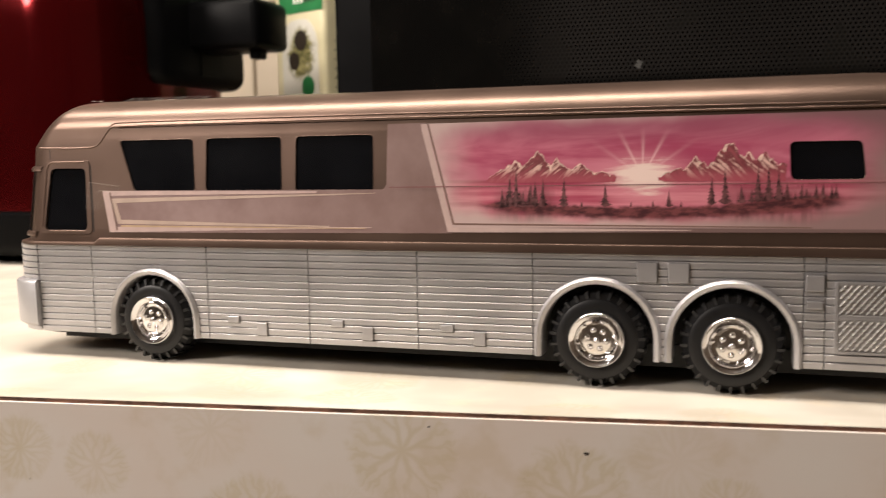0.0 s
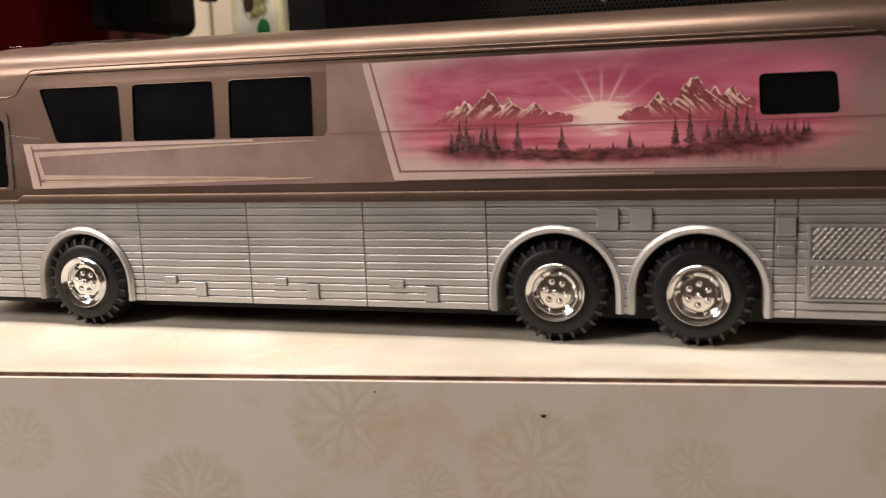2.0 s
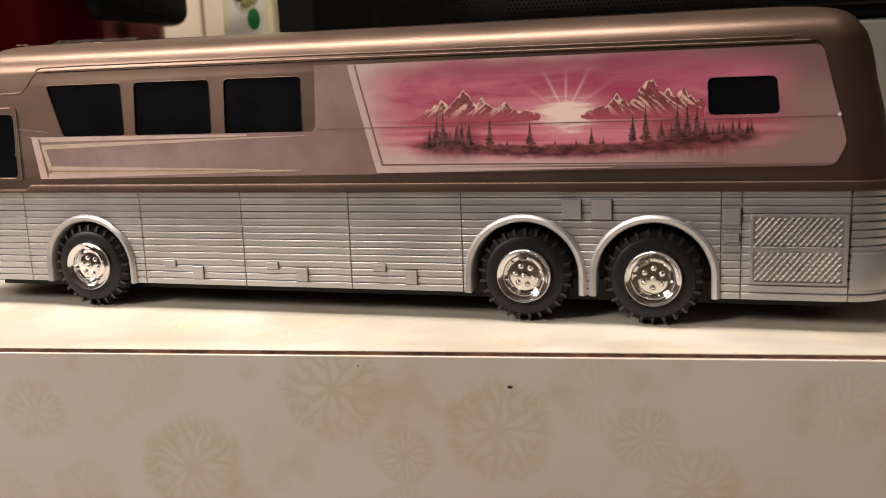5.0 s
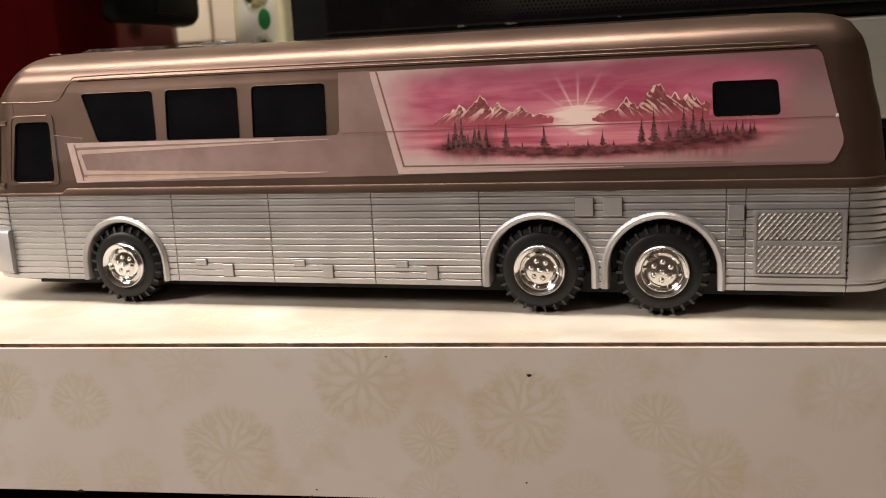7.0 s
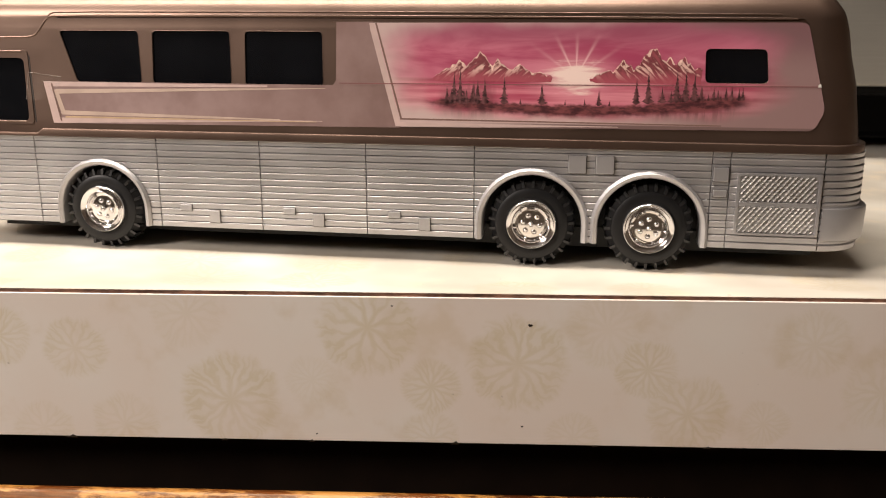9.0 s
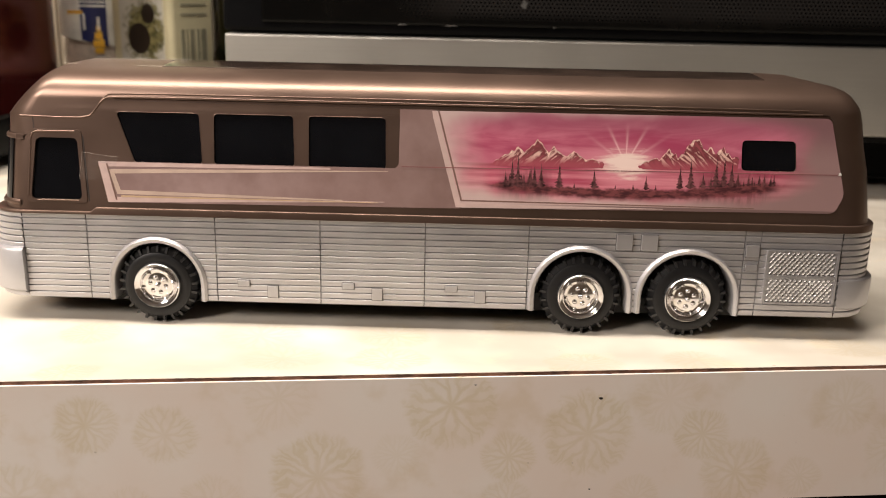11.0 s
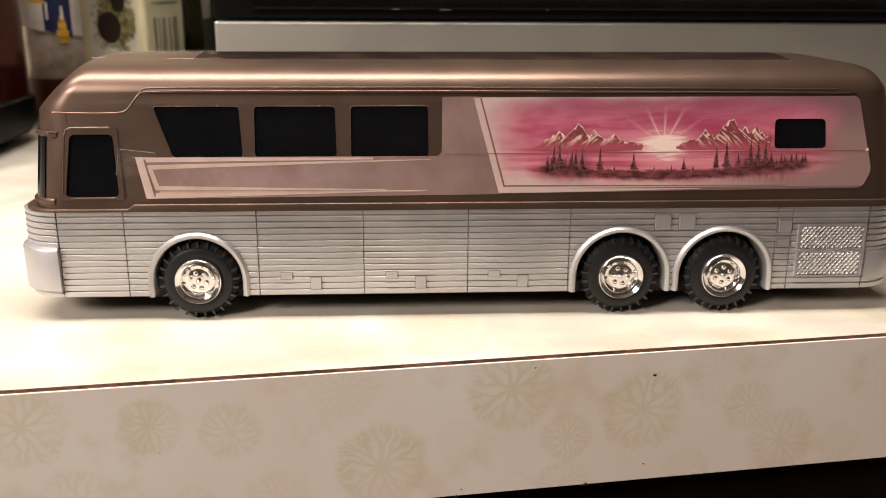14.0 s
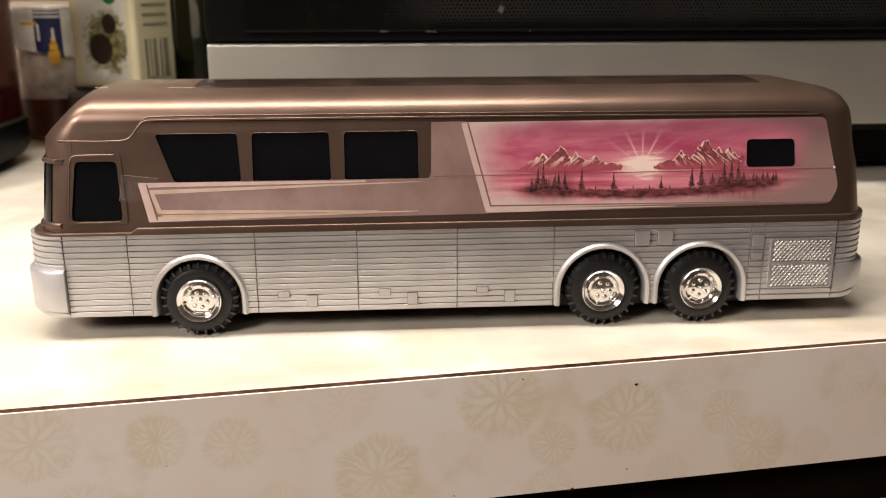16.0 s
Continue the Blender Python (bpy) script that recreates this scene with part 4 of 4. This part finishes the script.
def mural_paint():
    t = Tree("sunset_mural_print")
    ax = t.xyz()
    x, z = ax[0], ax[2]
    dx, dz = t.math("SUBTRACT", x, SUN[0]), t.math("SUBTRACT", z, SUN[1])
    wisp = t.noise(75, 4, 0.6, stretch=(0.35, 1, 1.6), distort=0.8)
    soft = t.noise(60, 3, 0.5)
    # the vignette's ragged oval
    ex = t.math("DIVIDE", t.math("SUBTRACT", x, 0.1570), 0.0630)
    ez = t.math("DIVIDE", t.math("SUBTRACT", z, 0.0612), 0.0158)
    oval = t.math("POWER", t.math("ADD", t.math("POWER", t.math("ABSOLUTE", ex), 4.0), t.math("POWER", t.math("ABSOLUTE", ez), 4.0)), 0.25)
    oval = t.math("ADD", oval, t.math("MULTIPLY", t.math("SUBTRACT", soft, 0.5), 0.30))
    inside = t.step(oval, 0.74, 1.02, 1.0, 0.0)
    cream = t.mix(soft, (0.46, 0.33, 0.315), (0.60, 0.45, 0.43))
    # mauve print to the rear, darkened further for the light's falloff there
    cream = t.mix(t.step(x, 0.145, 0.210, 0.0, 0.85), cream, (0.23, 0.130, 0.128))
    cream = t.mix(t.math("MULTIPLY", t.step(x, 0.165, 0.205), t.step(z, 0.060, 0.073, 0.0, 0.7)), cream, (0.155, 0.070, 0.082))
    sky = t.mix(t.step(wisp, 0.35, 0.68), (0.36, 0.055, 0.115), (0.56, 0.175, 0.245))
    sky = t.mix(t.math("MULTIPLY", t.step(z, 0.066, 0.0745), 0.75), sky, (0.27, 0.085, 0.125))
    water = t.mix(t.step(t.noise(120, 3, 0.5, stretch=(0.22, 1, 3.0)), 0.35, 0.65), (0.40, 0.065, 0.115), (0.66, 0.24, 0.29))
    scene_col = t.mix(t.step(z, 0.0578, 0.0590), water, sky)
    far_shore = t.math("MULTIPLY", t.step(z, 0.0590, 0.0582, 0.0, 1.0), t.step(z, 0.0572, 0.0580))
    scene_col = t.mix(t.math("MULTIPLY", far_shore, 0.6), scene_col, (0.25, 0.045, 0.07))
    # the near shore: a dark bank that rises at both ends
    rough = t.math("MULTIPLY", t.math("SUBTRACT", t.noise(330, 4, 0.6), 0.5), 0.0026)
    off = t.math("SUBTRACT", x, 0.1205)
    hump = t.math("DIVIDE", 0.0020, t.math("ADD", 1.0, t.math("MULTIPLY", t.math("MULTIPLY", off, off), 26000.0)))
    bank = t.math("ADD", t.math("ADD", t.step(x, 0.168, 0.205, 0.0510, 0.0538), hump), rough)
    mid = t.math("SUBTRACT", x, 0.157)
    foot = t.math("ADD", t.math("MULTIPLY_ADD", t.math("MULTIPLY", mid, mid), 1.5, 0.0474), t.math("MULTIPLY", rough, 0.7))
    shore = t.math("MULTIPLY", t.step(t.math("SUBTRACT", z, bank), -0.0006, 0.0005, 1.0, 0.0), t.step(t.math("SUBTRACT", z, foot), -0.0008, 0.0012))
    shore = t.math("MULTIPLY", shore, t.math("MULTIPLY", t.step(x, 0.108, 0.116), t.step(x, 0.203, 0.213, 1.0, 0.0)))
    soil = t.mix(t.step(t.noise(420, 4, 0.6, stretch=(0.6, 1, 1.5)), 0.38, 0.62), (0.060, 0.018, 0.022), (0.19, 0.056, 0.060))
    # dim trees massed behind the drawn ones
    trunk = t.noise(260, 4, 0.6, stretch=(2.2, 1, 0.35))
    for cx, half, tall in ((0.1245, 0.0105, 0.0580), (0.1920, 0.0165, 0.0588)):
        near = t.step(t.math("ABSOLUTE", t.math("SUBTRACT", x, cx)), half * 0.55, half, 1.0, 0.0)
        height = t.step(t.math("ADD", z, t.math("MULTIPLY", t.math("SUBTRACT", trunk, 0.5), -0.014)), tall - 0.0050, tall, 1.0, 0.0)
        scene_col = t.mix(t.math("MULTIPLY", t.math("MULTIPLY", near, height), t.step(trunk, 0.38, 0.62, 0.85, 0.45)), scene_col, (0.15, 0.035, 0.045))
    col = t.mix(inside, cream, scene_col)
    # glow and rays
    r = t.math("SQRT", t.math("ADD", t.math("MULTIPLY", t.math("MULTIPLY", dx, dx), 0.62), t.math("MULTIPLY", t.math("MULTIPLY", dz, dz), 2.6)))
    ragged = t.math("ADD", r, t.math("MULTIPLY", t.math("SUBTRACT", t.noise(330, 4, 0.6, stretch=(0.35, 1, 2.6)), 0.5), 0.013))
    a = t.math("ARCTAN2", dx, dz)
    ray = t.math("POWER", t.math("ABSOLUTE", t.math("COSINE", t.math("MULTIPLY", a, 6.5))), 22.0)
    ray = t.math("MULTIPLY", t.math("MULTIPLY", ray, t.step(r, 0.004, 0.0230, 0.66, 0.0)), t.step(t.math("ABSOLUTE", a), 0.75, 1.1, 1.0, 0.0))
    col = t.mix(t.step(r, 0.0050, 0.0150, 0.55, 0.0), col, (0.74, 0.30, 0.36))
    col = t.mix(ray, col, (0.88, 0.60, 0.60))
    col = t.mix(t.step(ragged, 0.0032, 0.0088, 1.0, 0.0), col, (0.86, 0.66, 0.60))
    col = t.mix(shore, col, soil)
    # the lower margin fades to the brown of the film
    margin = t.math("MULTIPLY", t.step(z, 0.0451, 0.0455, 1.0, 0.0), t.step(x, 0.110, 0.165))
    col = t.mix(margin, col, (0.17, 0.105, 0.098))
    t.set(Base_Color=col, Roughness=0.34)
    t.bump(t.noise(900, 2), 0.03, 0.0002)
    return t.mat


MURAL = mural_paint()
mural_outline = rounded([(0.0930, 0.0750), (0.2225, 0.0754), (0.2290, 0.0505), (0.2262, 0.0446), (0.1017, 0.0435)], 0.0020)
# the film leaves the rear window free
mural_plate = flat_mesh("mural", *prism(mural_outline, 0.00003, lambda x, z: side(x, z) - 0.00021))
mural_me = carved(mural_plate, [prism(rounded(REAR_WINDOW, 0.0016), 0.02, lambda x, z: side(x, z) - 0.01)])
mural_me.name = "mural"
mural = part("mural", mural_me, MURAL, bus, "printed pink sunset over a lake and mountains")


def art(outline, layer, name, mat):
    return part(name, flat_mesh(name, *prism(outline, 0.00002, lambda x, z: side(x, z) - 0.00021 - 0.00002 * layer)), mat, mural)


art([(0.0932, 0.0749), (0.0946, 0.0749), (0.1031, 0.0449), (0.1700, 0.0448), (0.1700, 0.0446), (0.1350, 0.0441), (0.1017, 0.0436)], 1, "border", PINK_CREAM)
art([(0.0951, 0.0749), (0.0957, 0.0749), (0.1037, 0.0462), (0.2000, 0.0458), (0.2000, 0.0455), (0.1032, 0.0457)], 1, "border_line", LINE_BROWN)
part("film_seam", flat_mesh("film_seam", *prism([(0.0835, 0.0565), (0.2272, 0.0572), (0.2272, 0.05745), (0.0835, 0.05675)], 0.00003, lambda x, z: side(x, z) - 0.00029)), plain("seam_shadow_print", (0.22, 0.085, 0.085), 0.5), mural)
# a highlight at the film's rear edge, painted as a small white patch
part("painted_glint", flat_mesh("painted_glint", *prism([(0.2264, 0.0572), (0.2274, 0.0572), (0.2272, 0.0581), (0.2266, 0.0580)], 0.00005, lambda x, z: side(x, z) - 0.00032)), PRINT_WHITE, mural)


def rock_paint(name, slant):
    """Parallel ridges that slant down towards the sun, light on dark."""
    t = Tree(name)
    turned = t.scaled(t.coord, (1, 1, 1), rot=(0, radians(slant), 0))
    n = t.noise(330, 4, 0.55, vector=turned, stretch=(0.32, 1, 1.9), distort=0.9)
    fine = t.noise(1100, 3, 0.6)
    z = t.xyz()[2]
    n = t.math("MULTIPLY_ADD", t.math("SUBTRACT", fine, 0.5), 0.16, n)
    col = t.mix(t.step(n, 0.49, 0.58), (0.17, 0.038, 0.046), (0.68, 0.44, 0.38))
    col = t.mix(t.step(n, 0.36, 0.46, 0.5, 0.0), col, (0.40, 0.10, 0.12))
    col = t.mix(t.step(z, 0.0582, 0.0622, 0.95, 0.0), col, (0.36, 0.072, 0.10))
    t.set(Base_Color=col, Roughness=0.4)
    return t.mat


SNOW = plain("painted_snow_print", (0.74, 0.52, 0.44), 0.4, 0.0, 0.18, 700)
TREE_PRINT = plain("dark_tree_print", (0.125, 0.044, 0.048), 0.45, 0.0, 0.35, 600)
SHORE_Z = 0.0583


def ridge_height(x, peaks):
    return max([0.0] + [ph * (1 - abs(x - px) / hw) for px, ph, hw in peaks])


def mountain_range(x0, x1, peaks, seed, rock):
    """Triangular peaks (x, height, half width) on the far shore, with snow along the crest."""
    n, pts = 90, []
    for i in range(n + 1):
        x = x0 + (x1 - x0) * i / n
        h = ridge_height(x, peaks)
        h += (0.0013 * noise.noise((x * 800, seed, 0)) + 0.0006 * noise.noise((x * 2400, seed, 4))) * min(1, h / 0.002)
        pts.append((x, SHORE_Z + max(0.0, h)))
    art(pts + [(x, SHORE_Z - 0.0006 * min(1.0, (z - SHORE_Z) / 0.0015)) for x, z in reversed(pts[1:-1])], 2, "mountain_range", rock)
    crest = []
    for x, z in pts[4:-4]:
        w = min(0.0016, 0.30 * (z - SHORE_Z)) * max(0.0, 0.25 + 1.6 * noise.noise((x * 900, seed, 9)))
        crest.append(((x, z + 0.00005), (x, z - w)))
    verts = [(x, side(x, z) - 0.00027, z) for pair in crest for x, z in pair]
    faces = [(2 * i, 2 * i + 1, 2 * i + 3, 2 * i + 2) for i in range(len(crest) - 1)]
    part("snow", flat_mesh("snow", verts, faces), SNOW, mural, "cream painted snow along the crest")


mountain_range(0.1125, 0.1500, ((0.1182, 0.0038, 0.0052), (0.1216, 0.0060, 0.0058), (0.1279, 0.0084, 0.0072), (0.1335, 0.0059, 0.0064), (0.1400, 0.0047, 0.0068), (0.1460, 0.0026, 0.0056)), 3, rock_paint("left_range_print", 42))
mountain_range(0.1610, 0.1938, ((0.1660, 0.0030, 0.0060), (0.1710, 0.0060, 0.0060), (0.1794, 0.0101, 0.0080), (0.1843, 0.0072, 0.0056), (0.1884, 0.0072, 0.0058), (0.1930, 0.0046, 0.0046)), 8, rock_paint("right_range_print", -42))


def spruce(x, tall, draw):
    """A painted spruce: a thin leader over ragged skirts that widen towards the bank."""
    base, tiers = 0.0513, 7
    if x > 0.168:
        base += 0.0022 * min(1.0, (x - 0.168) / 0.03)
    h = max(0.0012, tall - base)
    left, right = [(x - 0.0002, base - 0.0004)], [(x + 0.0002, base - 0.0004)]
    for i in range(tiers):
        z0 = base + h * (0.04 + 0.80 * i / tiers)
        w = (0.00022 + 0.0014 * (1 - i / tiers) ** 1.8) * min(1.0, h / 0.006)
        left += [(x - w * draw.uniform(0.6, 1.25), z0), (x - w * 0.35, z0 + h * 0.09)]
        right += [(x + w * draw.uniform(0.6, 1.25), z0), (x + w * 0.35, z0 + h * 0.09)]
    art(left + [(x, base + h)] + right[::-1], 4, "spruce", TREE_PRINT)


rng = random.Random(11)
SPRUCES = [(0.1200, 0.0607), (0.1219, 0.0626), (0.1261, 0.0577), (0.1273, 0.0588), (0.1295, 0.0592), (0.1355, 0.0597), (0.1469, 0.0576), (0.1640, 0.0557), (0.1750, 0.0594), (0.1784, 0.0622),
           (0.1826, 0.0570), (0.1867, 0.0627), (0.1893, 0.0622), (0.1918, 0.0612), (0.1938, 0.0576), (0.1974, 0.0569), (0.2009, 0.0571), (0.2025, 0.0573), (0.2046, 0.0568)]
SPRUCES += [(rng.uniform(0.1165, 0.1310), rng.uniform(0.0535, 0.0572)) for k in range(7)] + [(rng.uniform(0.1845, 0.2060), rng.uniform(0.0548, 0.0572)) for k in range(8)]
SPRUCES += [(0.1405, 0.0530), (0.1540, 0.0526), (0.1598, 0.0530), (0.1672, 0.0528)]
for x, top_z in SPRUCES:
    spruce(x, top_z, rng)

# ---- clear tape on the bus ----


def tape_film():
    """Film so thin that it bends no light: clear, with a sheen and a trace of grey."""
    t = Tree("clear_tape")
    t.set(Base_Color=(0.55, 0.50, 0.46), Roughness=0.16)
    t.bump(t.noise(500, 3, 0.6, distort=1.0), 0.25, 0.0004)
    clear = t.nt.nodes.new("ShaderNodeBsdfTransparent")
    blend = t.nt.nodes.new("ShaderNodeMixShader")
    t.put(blend.inputs[0], t.step(t.noise(500, 3), 0.3, 0.8, 0.015, 0.09))
    t.nt.links.new(clear.outputs[0], blend.inputs[1])
    t.nt.links.new(t.bsdf.outputs[0], blend.inputs[2])
    t.nt.links.new(blend.outputs[0], t.nt.nodes["Material Output"].inputs["Surface"])
    return t.mat


TAPE = tape_film()


def tape_strip(corners, name, parent=bus, n=10):
    """A crinkled film patch between four corners."""
    a, b, c, d = [Vector(p) for p in corners]
    verts, faces = [], []
    for i in range(n + 1):
        for j in range(n + 1):
            u, v = i / n, j / n
            p = (a * (1 - u) + b * u) * (1 - v) + (d * (1 - u) + c * u) * v
            verts.append(p + Vector((0, -0.00012, 0.00012)) * noise.noise(p * 900))
    for i in range(n):
        for j in range(n):
            q = i * (n + 1) + j
            faces.append((q, q + n + 1, q + n + 2, q + 1))
    ob = part(name, flat_mesh(name, verts, faces, True), TAPE, parent, "crinkled clear sticky tape")
    ob.visible_shadow = False
    return ob


s_off = lambda x, z, d=0.00045: (x, side(x, z) - d, z)
tape_strip((s_off(-0.0235, 0.0500), s_off(-0.0118, 0.0495), s_off(-0.0105, 0.0575), s_off(-0.0222, 0.0588)), "tape")
tape_strip(((-0.0300, 0.0290, 0.0864), (0.0060, 0.0290, 0.0866), (0.0060, 0.0330, 0.0878), (-0.0270, 0.0330, 0.0880)), "tape")


def roof_film():
    """A long film over the flat of the roof, with a slightly wavy rim."""
    half = [(0.0190, 0.0), (0.0196, 0.00010), (0.0206, 0.00012), (0.0282, 0.00012), (0.0338, 0.00012)]
    crown = [(0.0152, 0.0854), (0.0205, 0.0860), (0.0282, 0.0865), (0.0338, 0.0868), (0.04, 0.0868)]
    prof = half + [(W - y, d) for y, d in reversed(half)]
    n, verts = 60, []
    for i in range(n + 1):
        x = 0.0000 + 0.2050 * i / n
        for y, d in prof:
            near = min(y, W - y) + (0.0008 * noise.noise((x * 60, 3, 1)) if min(y, W - y) < 0.0206 else 0.0)
            for (ya, za), (yb, zb) in zip(crown, crown[1:]):
                if ya <= near <= yb:
                    z = za + (zb - za) * (near - ya) / (yb - ya)
            verts.append((x, near if y < W / 2 else W - near, z + d + 0.00003))
    k = len(prof)
    return flat_mesh("roof_film", verts, [(i * k + j, i * k + j + 1, (i + 1) * k + j + 1, (i + 1) * k + j) for i in range(n) for j in range(k - 1)], True, 40)


# the film's dark base stands in for its reflection of the black oven
part("roof_film", roof_film(), plain("dark_reflection_film", (0.030, 0.020, 0.016), 0.13, 0.0, 0.2, 60, 700, 0.06, spec=0.4), bus, "glossy dark film along the roof")
TAPE_EDGE = plain("creased_tape_edge", (0.38, 0.31, 0.27), 0.4, 0.0, 0.2, 900)
for a, b in (((-0.0235, 0.0500), (-0.0222, 0.0588)), ((-0.0222, 0.0588), (-0.0105, 0.0575)), ((-0.0118, 0.0495), (-0.0150, 0.0540)), ((-0.0180, 0.0560), (-0.0110, 0.0552))):
    line = [(a[0] + (b[0] - a[0]) * i / 8 + 0.00025 * noise.noise((i, a[0] * 700, 3)), a[1] + (b[1] - a[1]) * i / 8 + 0.00025 * noise.noise((i, a[1] * 700, 8))) for i in range(9)]
    part("tape_crease", ridge(line, 0.00005, 0.0005), TAPE_EDGE, bus, "pale crease in the clear tape")
FROST = plain("frosted_tape_edge", (0.30, 0.25, 0.21), 0.45, 0.0, 0.2, 900)
for x0, x1, y0, z0 in ((-0.0335, -0.0290, 0.0185, 0.0860), (-0.0085, 0.0010, 0.0190, 0.0856), (0.0002, 0.0014, 0.0150, 0.0850)):
    n = 9
    line = [(x0 + (x1 - x0) * i / n, y0 + 0.0006 * noise.noise((i * 1.7, x0 * 999, 0)), z0 + 0.0003 + 0.00025 * noise.noise((i * 1.3, 5, x0 * 999))) for i in range(n + 1)]
    back = [(x, y + 0.0003 + 0.0004 * abs(noise.noise((i * 2.1, 9, x0 * 999))), z + 0.00012) for i, (x, y, z) in enumerate(line)]
    part("tape_end", flat_mesh("tape_end", line + back, [(i, i + 1, n + 2 + i, n + 1 + i) for i in range(n)]), FROST, bus, "frosted ragged end of the tape")

# ---- specks on the counter's edge strip ----
for u, z, r in ((0.1492, -0.0062, 0.00065), (0.1476, -0.0371, 0.00035), (0.0880, -0.0405, 0.0003), (0.1105, -0.0010, 0.0003)):
    ob = part("speck", flat_mesh("speck", *prism([(u + r * (1 + 0.3 * math.sin(3 * a)) * math.cos(a), z + 0.6 * r * math.sin(a)) for a in [2 * math.pi * i / 10 for i in range(10)]], 0.0002, lambda x, zz: -0.0005)), PRINT_DARK, counter)
    ob.matrix_basis = COUNTER
for u, w, h in ((0.0155, 0.0022, 0.0006), (0.0610, 0.0012, 0.0003), (0.0865, 0.0010, 0.0004), (0.1285, 0.0016, 0.0007), (0.1690, 0.0010, 0.0003), (0.2010, 0.0013, 0.0004)):
    ob = part("nick", flat_mesh("nick", *prism([(u - w, -0.0431), (u + 0.6 * w, -0.0431), (u + 0.3 * w, -0.0427 + h * 0.6), (u, -0.0427 + h), (u - 0.3 * w, -0.0427 + 0.4 * h)], 0.0003, lambda x, zz: -0.00048)), PRINT_DARK, counter, "dark chip in the strip's lower edge")
    ob.matrix_basis = COUNTER
# ---- smear on the microwave door ----
part("smear", flat_mesh("smear", *prism([(0.133 + 0.0022 * math.cos(a) * (0.7 + 0.3 * math.sin(4 * a)), 0.108 + 0.0022 * math.sin(a)) for a in [2 * math.pi * i / 14 for i in range(14)]], 0.0003, lambda x, z: MY - 0.0042)), plain("dried_smear", (0.032, 0.030, 0.028), 0.6, 0.0, 0.4, 900), microwave)

SMUDGE = plain("pale_smudge", (0.05, 0.047, 0.043), 0.6, 0.0, 0.3, 900)
for x0, x1, z in ((0.064, 0.069, 0.0958), (0.090, 0.097, 0.0956), (0.149, 0.151, 0.0958)):
    part("smudge", flat_mesh("smudge", *prism([(x0, z), (x1, z), (x1 - 0.002, z + 0.0007), ((x0 + x1) / 2, z + 0.0004), (x0 + 0.001, z + 0.0008)], 0.0003, lambda x, zz: MY - 0.0042)), SMUDGE, microwave)

# the bus stands a little askew to the wall
bus.matrix_basis = Matrix.Translation((0, 0.0018, 0)) @ Matrix.Translation((0.08, 0, 0)) @ Matrix.Rotation(0.012, 4, "Z") @ Matrix.Translation((-0.08, 0, 0)) @ bus.matrix_basis
